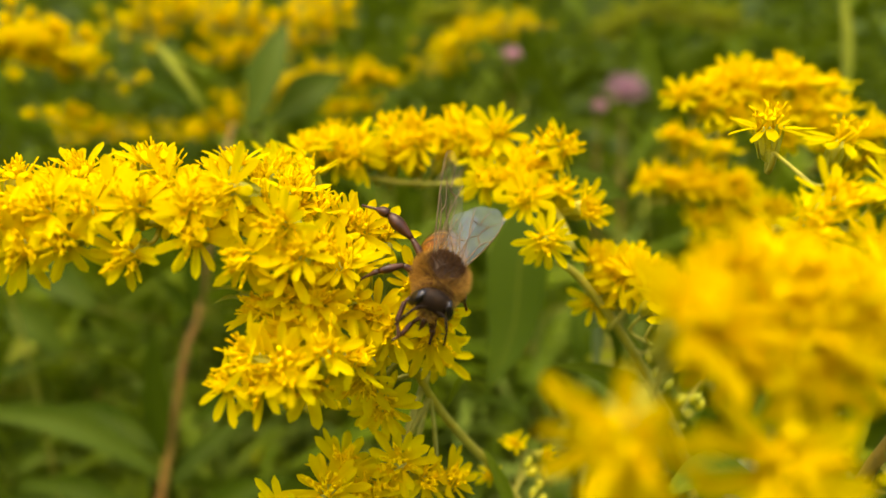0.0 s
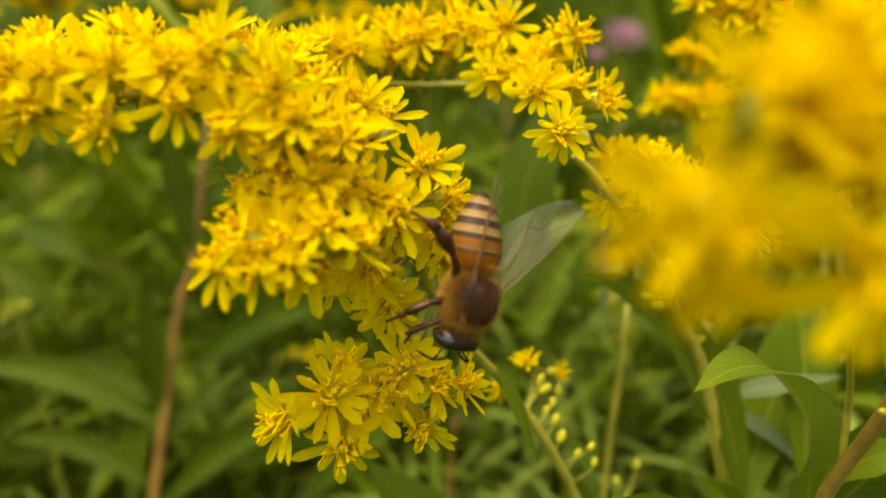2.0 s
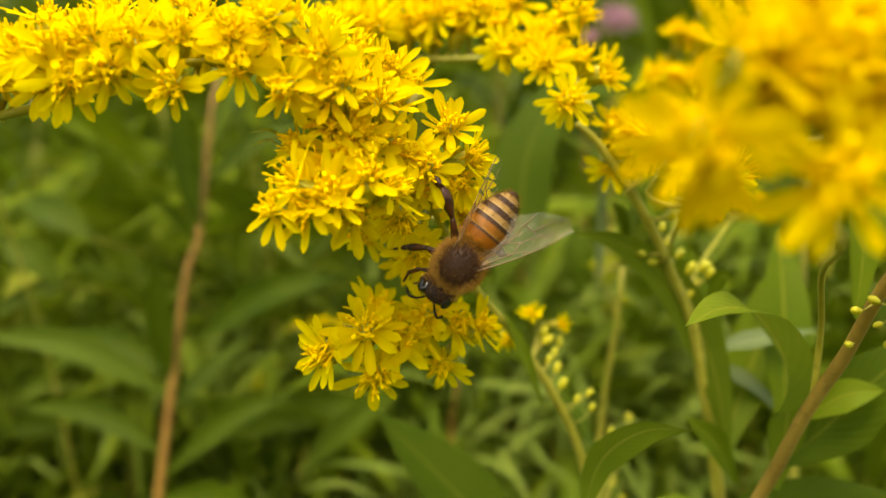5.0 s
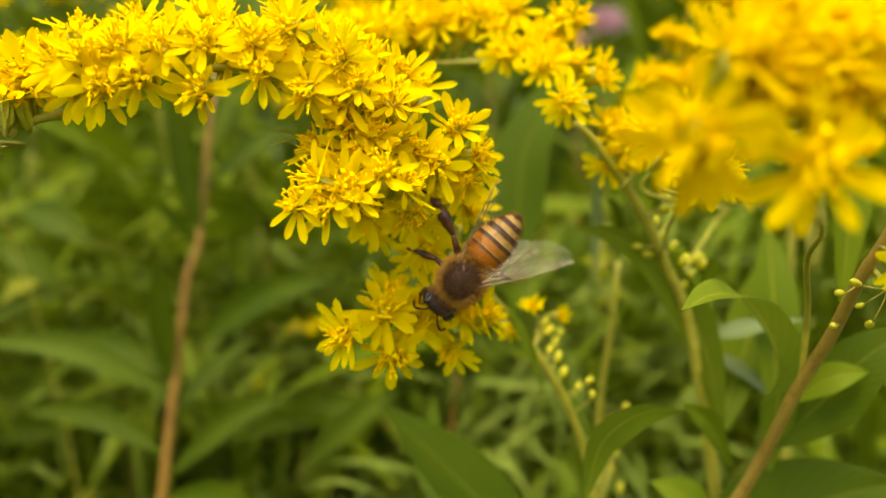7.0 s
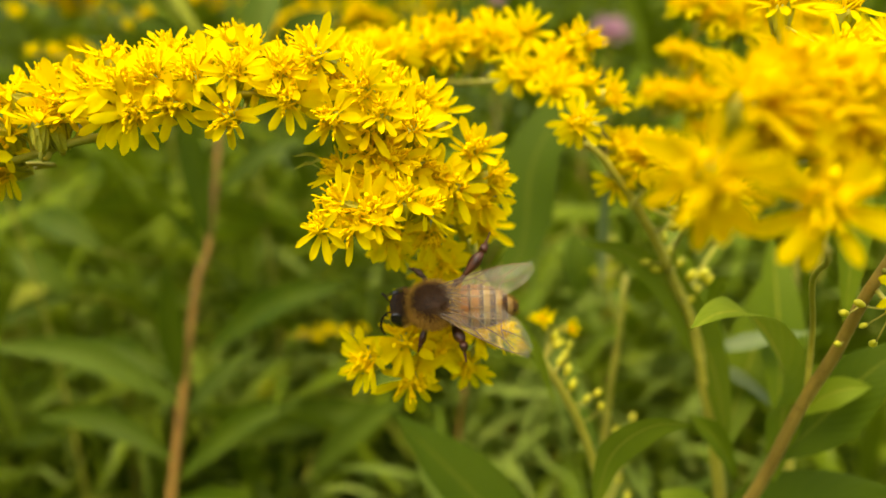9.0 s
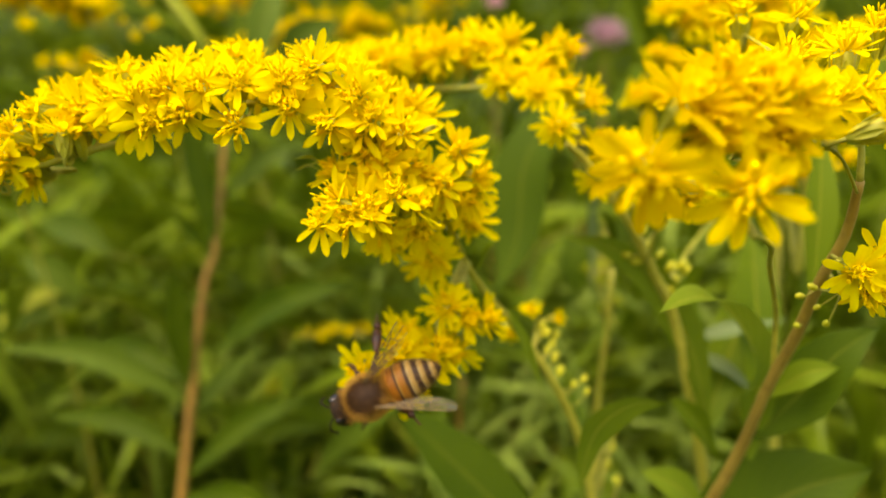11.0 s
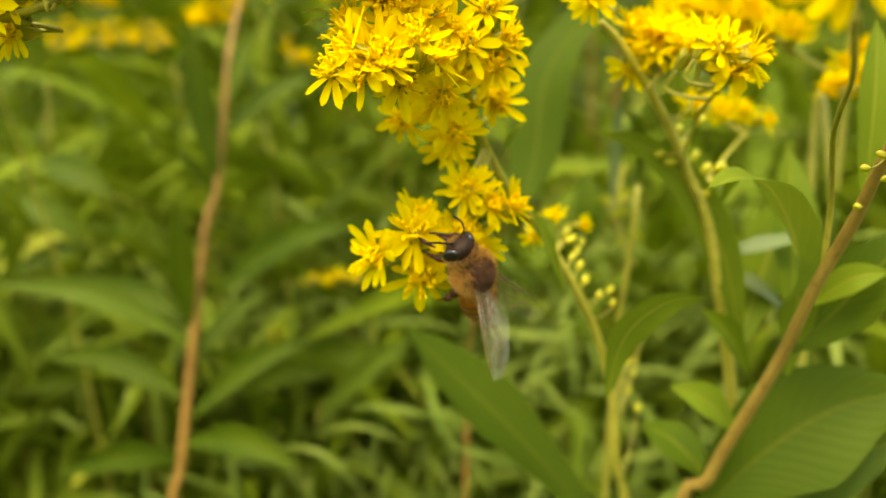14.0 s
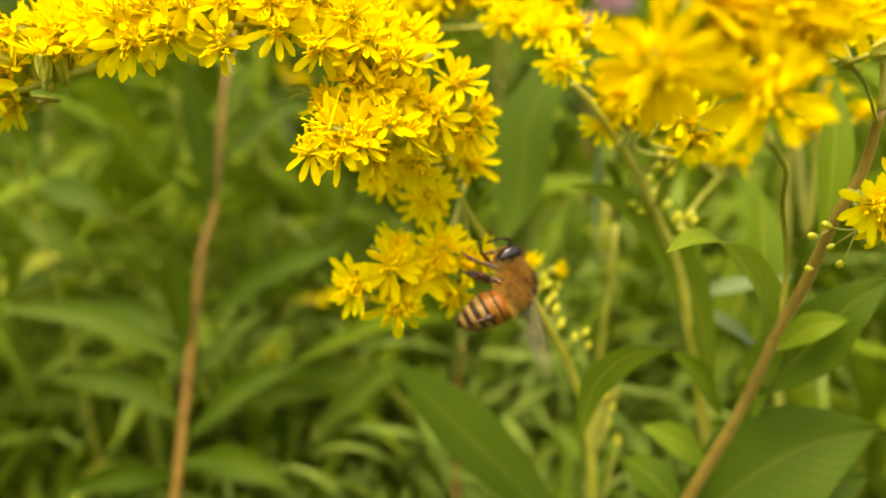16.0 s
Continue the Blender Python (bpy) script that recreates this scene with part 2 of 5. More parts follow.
def blade(points, width, up, fold=0.18, rows=16, wavy=0.03, peak=0.42, teeth=0.0, up_end=None):
    """A lance-shaped leaf along a curve; up is the side that its face looks to."""
    line = smooth_line(points, rows)
    v, f, uv = [], [], []
    first = up = Vector(up).normalized()
    for i, p in enumerate(line):
        s = i / rows
        if up_end is not None:
            up = Vector(first).lerp(Vector(up_end), min(1, s * 1.6)).normalized()
        way = (line[min(i + 1, rows)] - line[max(i - 1, 0)]).normalized()
        out = way.cross(up)
        out = out.normalized() if out.length > 1e-4 else way.orthogonal().normalized()
        face = out.cross(way)
        up = (0.7 * up + 0.3 * face).normalized()
        w = width * (s / peak) ** 0.7 if s < peak else width * max(0.0, 1 - ((s - peak) / (1 - peak)) ** 1.7)
        w = max(w, width * 0.06 if s < 0.9 else width * 0.01)
        for k in (-1, -0.6, -0.12, 0.12, 0.6, 1):
            lift = fold * abs(k) * w / 2 + wavy * width * math.sin(9 * s + 2.1 * k) * abs(k) - (0.02 * width if abs(k) < 0.2 else 0)
            edge = 1 + (teeth * (i % 2) if abs(k) == 1 else 0)
            v.append(p + out * (k * edge * w / 2) + face * lift)
            uv.append((0.5 + k / 2, s))
    for i in range(rows):
        for k in range(5):
            a = i * 6 + k
            f.append((a, a + 6, a + 7, a + 1))
    return [tuple(q) for q in v], f, uv


# ---- goldenrod flower heads ----
rnd = random.Random(7)
TURNS = {"f": (-0.25, -1, 0.02), "u": (0, -0.45, 1), "c": (0, -1, 0.45), "d": (0, -0.95, -0.25), "l": (-0.8, -0.6, 0.35), "L": (-0.6, -0.8, -0.25), "r": (0.8, -0.6, 0.3)}


def floret_pieces(heap, count, r, slot, seed):
    """Tubular florets with a flared mouth and a drawn-out style."""
    g = random.Random(seed)
    for i in range(count):
        a, d = i * 2.4 + g.uniform(-0.3, 0.3), r * math.sqrt((i + 0.5) / count)
        h = g.uniform(0.09, 0.16)
        tube_piece = lathe([(0.011, -0.05), (0.012, h * 0.5), (0.020, h * 0.85), (0.024, h), (0.008, h * 0.97)], 5)
        tip = 0.8 * d / r
        m = Matrix.Translation((d * math.cos(a), d * math.sin(a), 0)) @ Euler((-tip * math.sin(a), tip * math.cos(a), g.uniform(0, 6))).to_matrix().to_4x4()
        heap.add(tube_piece, m, slot)
        if g.random() < 0.85:
            reach = g.uniform(0.05, 0.11)
            heap.add(lathe([(0.007, h * 0.9), (0.008, h + 0.5 * reach), (0.012, h + 0.75 * reach), (0.003, h + reach)], 4), m, slot)


def cup_piece(seed):
    """Overlapping pointed bracts round a narrow bell."""
    g = random.Random(seed)
    heap = Heap()
    heap.add(lathe([(0.022, -0.30), (0.05, -0.27), (0.085, -0.15), (0.09, -0.03), (0.06, 0.0)], 9))
    for i in range(9):
        a = i * 2.4
        low = -0.29 + 0.012 * i
        bract = strap(0.17 + 0.008 * i, 0.06, 0.05, -0.2, 3, 0.6)
        m = Matrix.Rotation(a, 4, "Z") @ Matrix.Translation((0, 0.055 + 0.003 * i, low)) @ Matrix.Rotation(radians(76 + g.uniform(-5, 5)), 4, "X")
        heap.add(bract, m)
    return np.concatenate(heap.v), heap.f, np.concatenate(heap.uv)


PETALS = [strap(0.285 * k, 0.086 * w, b, c) for k, w, b, c in ((1, 1, -0.12, 0.12), (1.1, 0.9, 0.05, 0.18), (0.92, 1.1, -0.22, 0.1), (1.05, 1.0, -0.02, -0.12), (0.85, 0.8, 0.12, 0.2))]
PETAL_MESHES = []
for piece in PETALS:
    h = Heap()
    h.add(piece, Matrix.Scale(CM, 4))
    PETAL_MESHES.append(h.mesh("petal", [PETAL]))


def petal_turns(g, openness):
    """Where each ray of a head sits and how it leans."""
    n = g.randint(10, 14)
    out = []
    for i in range(n):
        a = 2 * math.pi * (i + g.uniform(-0.3, 0.3)) / n
        lean = g.gauss(openness, 0.22)
        m = Matrix.Rotation(a, 4, "Z") @ Matrix.Translation((0, 0.055, -0.015)) @ Matrix.Rotation(lean, 4, "X") @ Matrix.Rotation(g.uniform(-0.35, 0.35), 4, "Y") @ Matrix.Scale(g.uniform(0.85, 1.12), 4)
        out.append((g.randrange(len(PETALS)), m))
    return out


CENTRES, WHOLE, WHOLE_SHADED = [], [], []
for k in range(5):
    h = Heap()
    floret_pieces(h, 15 + k, 0.085, 0, 40 + k)
    h.add(cup_piece(60 + k), None, 1)
    CENTRES.append((h, random.Random(80 + k)))
centre_meshes = []
for h, g in CENTRES:
    c = Heap()
    c.add((np.concatenate(h.v) * CM, h.f, np.concatenate(h.uv)))
    c.s = list(h.s)
    centre_meshes.append(c.mesh("flower_head", [DISC, CUP]))
for k in range(8):
    h, g = CENTRES[k % 5][0], random.Random(100 + k)
    c = Heap()
    c.add((np.concatenate(h.v) * CM, h.f, np.concatenate(h.uv)))
    c.s = list(h.s)
    for which, m in petal_turns(g, (0.2, 0.4, 0.05, 0.3, 0.6, 0.15, 0.35, -0.05)[k]):
        c.add(PETALS[which], Matrix.Scale(CM, 4) @ m, 2)
    WHOLE.append(c.mesh("flower_head", [DISC, CUP, PETAL]))
    WHOLE_SHADED.append(c.mesh("flower_head", [DISC, CUP, PETAL_SHADED]))


def nearest_on(lines, p):
    best = min((q for line in lines for q in line), key=lambda q: (q - p).length)
    return best


def flower_heads(parent, rows, lines, detailed=False, size=1.0, in_shade=False):
    """Heads at their places, each on a stalk of its own from the nearest twig."""
    origin = Vector(parent.location) if parent.parent is None else parent.parent.location + parent.location
    for x, y, z, style in rows:
        place = W(x, y, z)
        way = Vector(TURNS[style]) + Vector((rnd.gauss(0, 0.22), rnd.gauss(0, 0.15), rnd.gauss(0, 0.22)))
        turn = way.to_track_quat("Z", "Y").to_matrix().to_4x4() @ Matrix.Rotation(rnd.uniform(0, 6.28), 4, "Z")
        s = size * rnd.uniform(0.94, 1.12)
        m = Matrix.Translation(place - origin) @ turn @ Matrix.Scale(s, 4)
        if detailed:
            head = part("flower_head", rnd.choice(centre_meshes), parent, m)
            for which, pm in petal_turns(rnd, rnd.choice((0.0, 0.15, 0.3))):
                pm = pm.copy()
                pm.translation *= CM
                part("petal", PETAL_MESHES[which], head, pm)
        else:
            head = part("flower_head", rnd.choice(WHOLE_SHADED if in_shade else WHOLE), parent, m)
        root = nearest_on(lines, place - way.normalized() * 0.3 * CM)
        back = m.inverted()
        a, d = Vector((0, 0, -0.28 * CM)), back @ (root - origin)
        b = a + Vector((0, 0, -0.3 * min(1, (d - a).length / (0.5 * CM)) * CM))
        h = Heap()
        h.add(tube(smooth_line([a, b, b.lerp(d, 0.6) + Vector((0, 0, -0.05 * CM)), d], 7), [0.022 * CM] * 4 + [0.028 * CM] * 4, 5))
        if parent.parent is None:
            part("pedicel", h.mesh("pedicel", [STEM]), head)
        else:
            part("pedicel", h.mesh("pedicel", [STEM]), parent, m)


def fill_heads(parent, line, count, spread, seed, shift=(0, 0, 0), size=1.0):
    """Further heads packed round a twig, facing out and up from it."""
    g = random.Random(seed)
    rows = []
    for i in range(count):
        p = line[int((i + g.random()) / count * (len(line) - 1))]
        a = g.uniform(0.1, 2.6)
        off = Vector((g.gauss(0, 0.25), -math.sin(a) * 0.6, 0.25 + 0.75 * abs(math.cos(a)) * g.uniform(0.2, 1))) * spread * g.uniform(0.6, 1.0) + Vector(shift)
        c = (p - Vector((0, 0, BASE))) / CM + off
        rows.append((c.x, c.y, c.z, "u" if off.z > 0.55 * spread else "c"))
    flower_heads(parent, rows, [line], size=size)


def stem_part(parent, name, pts, r0, r1, mat, steps=24, sides=8, label=""):
    """A stalk along cm points; returns its line in metres."""
    line = smooth_line([W(*p) for p in pts], steps)
    origin = Vector(parent.location) if parent.parent is None else parent.parent.location + parent.location
    h = Heap()
    h.add(tube([p - origin for p in line], [CM * (r0 + (r1 - r0) * i / steps) for i in range(steps + 1)], sides, 0.12))
    part(name, h.mesh(name, [mat]), parent, Matrix(), label)
    return line


def leaf_part(parent, pts, width, up, mat, label="", fold=0.2, peak=0.42, wavy=0.03, teeth=0.0, up_end=None):
    h = Heap()
    origin = Vector(parent.location)
    piece = blade([W(*p) - origin for p in pts], width * CM, up, fold, 20, wavy, peak, teeth, up_end)
    h.add(piece)
    return part("leaf", h.mesh("leaf", [mat]), parent, Matrix(), label)


bud_heap = Heap()
bud_heap.add(lathe([(0.02, -0.13), (0.06, -0.09), (0.08, -0.02), (0.074, 0.05), (0.04, 0.10), (0.008, 0.115)], 8))
BUD_MESH = None
h = Heap()
h.add((np.concatenate(bud_heap.v) * CM, bud_heap.f, np.concatenate(bud_heap.uv)))
BUD_MESH = h.mesh("bud", [BUD])


def buds(parent, rows, lines, size=1.0):
    """Closed buds, each on a short stalk."""
    origin = Vector(parent.location)
    for x, y, z in rows:
        place = W(x, y, z)
        root = nearest_on(lines, place)
        way = (place - root).normalized() + Vector((rnd.gauss(0, 0.2), rnd.gauss(0, 0.2), 0.5 + rnd.gauss(0, 0.2)))
        m = Matrix.Translation(place - origin) @ way.to_track_quat("Z", "Y").to_matrix().to_4x4() @ Matrix.Scale(size * rnd.uniform(0.75, 1.15), 4)
        b = part("bud", BUD_MESH, parent, m)
        d = m.inverted() @ (root - origin)
        hp = Heap()
        a = Vector((0, 0, -0.15 * CM))
        hp.add(tube(smooth_line([a, a.lerp(d, 0.5) + Vector((0, 0, -0.08 * CM)), d], 5), 0.018 * CM, 5))
        part("pedicel", hp.mesh("pedicel", [STEM]), b)


# ---- ground and distance ----
h = Heap()
n = 60
size = 60.0
grid_v = []
for i in range(n + 1):
    for j in range(n + 1):
        x, y = (i / n - 0.5) * 2, (j / n - 0.5) * 2
        x, y = math.copysign(abs(x) ** 3 * size, x), math.copysign(abs(y) ** 3 * size, y)
        near = max(0.0, 1 - math.hypot(x, y) / 8)
        grid_v.append((x, y, 0.03 * noise.noise((x * 2.5, y * 2.5, 0)) * near))
grid_f = [(i * (n + 1) + j, (i + 1) * (n + 1) + j, (i + 1) * (n + 1) + j + 1, i * (n + 1) + j + 1) for i in range(n) for j in range(n)]
ground = new("ground", make("ground", grid_v, grid_f, [SOIL]))
tagged(ground, "dark mossy soil under a dense stand of weeds", "ground", kind="structure")

# ---- the plant that the bee visits ----
STEM_MAIN = [(-1.33, 6.30, 1.86), (-0.92, 6.70, 1.44), (-0.53, 7.20, 0.85), (-0.24, 7.80, 0.24), (0.11, 8.30, -0.27), (0.64, 8.80, -0.89), (1.19, 9.20, -1.68), (1.62, 9.60, -2.50), (1.93, 10.00, -3.46), (2.12, 10.40, -4.68), (2.51, 11.00, -7.03)]
BRANCH_ARCH = [(-0.63, 6.60, 1.81), (-1.08, 6.30, 1.83), (-1.45, 6.10, 1.86), (-2.04, 6.00, 1.94), (-2.60, 5.90, 1.94), (-3.24, 5.90, 1.92), (-3.89, 5.90, 1.88)]
BRANCH_ARCH_END = [(-3.74, 5.90, 1.55), (-4.26, 5.95, 1.47), (-4.78, 6.00, 1.32), (-5.33, 6.10, 1.21), (-5.96, 6.20, 1.07)]
BRANCH_CLUSTER = [(-0.65, 6.50, 1.83), (-0.87, 6.30, 1.45), (-1.03, 6.10, 1.08), (-1.23, 5.90, 0.84), (-1.54, 5.80, 0.72)]
ARCH_FRONT = [
    (-2.64, 5.45, 1.63, "d"), (-2.10, 5.45, 1.80, "d"), (-2.60, 5.45, 2.04, "c"), (-1.85, 5.45, 2.17, "c"),
    (-1.42, 5.45, 1.90, "d"), (-1.69, 5.45, 1.63, "L"), (-1.26, 5.45, 1.68, "c"), (-3.50, 5.45, 1.66, "d"),
    (-3.15, 5.45, 1.73, "d"), (-2.97, 5.45, 1.99, "c"), (-3.34, 5.45, 1.98, "c"), (-2.16, 5.45, 2.05, "c"),
    (-3.63, 5.45, 1.91, "c"), (-1.68, 5.80, 2.10, "c"), (-1.37, 5.60, 1.59, "c"), (-2.52, 5.80, 2.25, "c"),
    (-2.96, 5.70, 2.17, "c"), (-1.16, 5.90, 1.80, "c"), (-0.96, 5.80, 1.61, "c"),
]
ARCH_TOP = [
    (-2.62, 6.10, 2.45, "u"), (-2.79, 6.10, 2.52, "u"), (-3.11, 6.10, 2.34, "u"), (-3.41, 6.10, 2.41, "u"),
    (-4.00, 6.10, 2.34, "u"), (-2.00, 6.10, 2.51, "u"), (-1.48, 6.10, 2.29, "u"), (-1.19, 6.10, 2.11, "u"),
    (-1.00, 6.20, 2.01, "r"), (-3.68, 6.10, 2.29, "u"), (-2.27, 5.90, 2.24, "u"), (-1.80, 6.20, 2.39, "u"),
    (-3.10, 6.50, 2.48, "u"), (-3.35, 5.80, 2.18, "u"), (-2.21, 6.30, 2.44, "u"), (-1.78, 6.90, 2.61, "u"),
    (-1.50, 6.80, 2.54, "u"),
]
ARCH_END = [
    (-4.34, 5.80, 1.84, "d"), (-4.41, 6.20, 2.18, "u"), (-4.09, 6.20, 2.24, "u"), (-4.59, 6.00, 2.07, "u"),
    (-4.82, 5.80, 1.84, "l"), (-5.09, 5.80, 1.63, "l"), (-5.15, 5.80, 1.33, "L"), (-5.16, 6.30, 1.20, "d"),
    (-3.94, 5.60, 1.88, "c"), (-4.85, 6.20, 2.02, "u"), (-5.64, 6.00, 1.11, "l"), (-5.76, 6.00, 1.48, "l"),
]
CLUSTER = [
    (-1.79, 5.50, 0.62, "L"), (-1.52, 5.50, 0.64, "d"), (-1.29, 5.50, 0.71, "c"), (-1.04, 5.50, 0.90, "c"),
    (-1.49, 5.80, 0.96, "u"), (-1.23, 5.80, 1.03, "u"), (-1.64, 5.50, 0.83, "l"), (-0.84, 5.80, 0.82, "r"),
    (-1.20, 5.80, 0.61, "d"), (-1.39, 5.50, 0.78, "c"),
]
MIDDLE = [
    (-0.92, 5.95, 1.30, "c"), (-1.28, 5.85, 1.58, "c"), (-1.40, 5.75, 1.38, "c"), (-0.34, 6.35, 1.47, "c"),
    (-0.55, 6.10, 1.05, "d"), (-0.13, 6.50, 1.19, "r"), (-0.79, 6.30, 0.57, "d"), (-0.96, 6.40, 1.93, "r"),
    (-1.70, 6.00, 1.22, "l"), (-1.17, 5.80, 1.31, "c"), (-0.70, 6.10, 1.19, "c"), (-0.87, 6.20, 1.63, "u"),
    (-0.23, 6.60, 0.97, "d"), (-1.28, 5.80, 1.15, "c"), (-1.07, 5.90, 1.16, "c"),
]
NECK = [
    (-0.18, 7.40, 0.76, "r"), (-0.33, 7.00, 1.20, "r"), (-0.89, 7.00, 0.63, "d"), (-1.23, 7.20, 0.46, "d"),
    (-0.70, 7.20, 0.17, "d"), (-0.51, 7.00, -0.34, "c"), (0.03, 7.20, -0.53, "r"), (-0.34, 7.20, -0.94, "d"),
    (-0.11, 7.50, 0.73, "d"), (-0.67, 6.90, 0.92, "c"), (-0.23, 7.10, -0.51, "r"), (-0.67, 6.80, 0.27, "d"),
]
TUFT = [
    (-1.51, 6.60, -1.17, "L"), (-1.10, 6.60, -0.94, "c"), (-1.02, 6.80, -1.42, "d"), (-0.80, 6.90, -1.08, "c"),
    (-1.02, 7.00, -0.80, "u"), (-0.62, 7.05, -0.95, "r"),
]
LEAF_BIG = [(2.27, 11.20, -6.42), (1.07, 11.30, -4.93), (-0.24, 11.40, -3.63), (-1.44, 11.50, -2.48)]
BUDS_MAIN = [(1.13, 9.30, -0.94), (1.22, 9.30, -1.11), (1.26, 9.30, -1.32), (1.34, 9.30, -1.54), (1.55, 9.30, -1.75), (1.74, 9.40, -1.69), (1.78, 9.40, -1.89), (1.07, 9.30, -0.82), (2.58, 11.50, -3.15), (2.73, 11.60, -3.39), (2.88, 11.80, -4.09), (2.65, 11.60, -3.70), (1.31, 9.40, -0.97), (1.13, 9.20, -1.19), (2.88, 12.00, -3.25), (3.19, 12.50, -2.80), (2.72, 12.00, -2.93)]
SMALL_MAIN = [
    (0.89, 9.30, -0.59, "u"), (1.29, 9.30, -0.73, "r"), (0.52, 8.90, -0.89, "d"),
]
SMALL_LEAVES = [
    ((-0.05, 7.90, 0.08), (0.24, 7.70, 0.53), 0.10),
    ((0.42, 8.50, -0.48), (1.00, 8.90, -1.79), 0.2),
    ((-2.10, 6.20, 1.28), (-1.53, 6.10, 1.23), 0.07),
    ((-2.21, 6.20, 1.37), (-1.78, 6.30, 1.24), 0.06),
    ((-2.19, 6.20, 1.24), (-1.87, 6.40, 1.21), 0.06),
]
STEM_SECOND = [(1.20, 7.90, 1.80), (1.50, 8.10, 1.60), (1.96, 8.40, 1.10), (2.44, 8.80, 0.50), (2.78, 9.10, -0.04), (3.11, 9.30, -0.62), (3.39, 9.60, -1.48), (3.73, 10.00, -2.58), (4.21, 10.60, -4.77), (4.52, 11.00, -7.06)]
BRANCH_ARC = [(1.36, 7.90, 1.91), (1.21, 8.10, 2.36), (0.87, 8.40, 2.63), (0.32, 8.70, 2.77), (-0.50, 9.00, 2.83), (-1.11, 9.10, 2.89), (-1.71, 9.00, 2.99), (-2.26, 8.80, 2.94)]
ARC = [
    (-1.92, 8.60, 3.17, "u"), (-1.65, 8.80, 3.33, "u"), (-1.33, 8.80, 3.32, "c"), (-1.25, 8.60, 3.10, "d"),
    (-2.22, 8.40, 2.94, "u"), (-0.89, 9.00, 3.56, "u"), (-0.50, 8.80, 3.34, "c"), (-0.57, 9.00, 3.61, "u"),
    (-0.01, 9.00, 3.66, "u"), (0.08, 8.70, 3.42, "c"), (0.51, 8.50, 3.43, "c"), (0.35, 8.30, 2.79, "d"),
    (1.31, 8.20, 3.18, "r"), (1.15, 8.30, 3.23, "u"), (0.92, 8.30, 2.96, "c"), (0.82, 7.90, 2.52, "c"),
    (1.53, 8.00, 2.43, "r"), (1.01, 7.50, 2.00, "d"), (-0.21, 8.90, 3.46, "c"), (-0.80, 8.90, 3.28, "d"),
    (0.27, 8.60, 3.15, "c"), (-1.53, 8.80, 3.15, "d"), (0.64, 8.20, 2.77, "c"), (1.05, 8.20, 2.64, "u"),
]
ARC_RIGHT = [
    (1.89, 8.20, 1.72, "c"), (1.70, 8.20, 1.85, "u"), (2.02, 8.10, 1.65, "c"), (2.23, 8.00, 1.65, "c"),
    (2.40, 7.90, 1.59, "r"), (2.88, 7.90, 1.23, "r"), (2.80, 8.00, 1.35, "c"), (2.14, 8.30, 1.86, "u"),
    (2.25, 7.90, 1.50, "d"),
]
LOWER_RIGHT = [
    (1.86, 8.30, 1.71, "c"), (2.09, 8.20, 1.58, "c"), (2.24, 7.60, 1.40, "c"), (2.21, 6.60, 1.17, "c"),
    (2.52, 6.60, 1.06, "r"), (2.38, 6.70, 0.96, "d"), (2.22, 7.00, 1.42, "u"), (1.73, 8.40, 1.33, "d"),
    (4.36, 11.80, 1.42, "d"), (4.78, 11.80, 1.37, "c"), (5.15, 11.80, 1.21, "r"), (3.86, 11.80, 1.50, "d"),
    (2.14, 8.00, 1.72, "u"),
]
BUDS_SECOND = [(3.03, 9.10, 0.08), (3.22, 9.10, 0.10), (3.15, 9.20, -0.12), (3.07, 9.20, -0.25), (3.28, 9.10, 0.02), (2.46, 9.00, 0.16), (2.30, 9.00, 0.28), (2.68, 8.80, 0.97), (2.85, 8.90, 0.75), (2.48, 8.30, 0.75), (2.67, 8.30, 0.79), (1.89, 8.20, 1.52), (2.03, 8.20, 1.46), (2.67, 9.00, 0.44), (2.87, 9.10, 0.28), (2.59, 9.00, 0.64)]
LEAF_CURL = [(4.13, 8.90, -2.86), (4.12, 8.60, -1.85), (3.79, 8.00, -1.03), (2.96, 7.00, -0.34), (2.35, 6.50, -0.23), (1.86, 6.15, -0.39)]
LEAF_SLIM = [(3.87, 9.80, -2.71), (3.50, 9.50, -1.28), (2.82, 9.20, -0.18), (2.02, 8.90, 0.40), (1.32, 8.70, 0.53)]
LEAF_LOW_D = [(1.39, 8.20, -3.00), (1.51, 7.80, -2.17), (1.84, 7.30, -1.68), (2.24, 6.90, -1.55)]
LEAF_BROAD = [(3.2, 12.8, 3.3), (2.3, 13.8, 3.6), (1.45, 14.0, 2.4), (1.25, 14.0, 0.7), (0.75, 14.0, -0.6)]
GREY_LEAVES = [
    ([(3.75, 10.3, -1.20), (4.4, 10.1, -1.02), (5.3, 10.0, -0.85)], 0.32),
    ([(3.85, 10.6, -1.45), (4.5, 10.6, -1.75), (5.1, 10.5, -2.30)], 0.3),
    ([(2.7, 12.6, 1.7), (2.85, 13.6, 0.8), (2.95, 14.0, -0.6)], 0.36),
]
SIDE_LEAVES = [
    ((3.19, 9.00, -0.44), (3.41, 8.70, -0.01), 0.20),
    ((3.86, 10.00, -2.59), (3.45, 10.40, 0.41), 0.50),
    ((3.86, 10.20, -2.98), (6.31, 12.50, 0.59), 0.90),
]
STEM_RIGHT = [(3.56, 5.20, 0.98), (3.65, 5.60, 0.46), (3.60, 6.00, -0.04), (3.64, 6.60, -0.72), (3.61, 7.20, -1.40), (3.56, 8.00, -2.50), (3.39, 8.60, -3.42), (3.17, 9.20, -4.44), (2.69, 10.00, -6.49)]
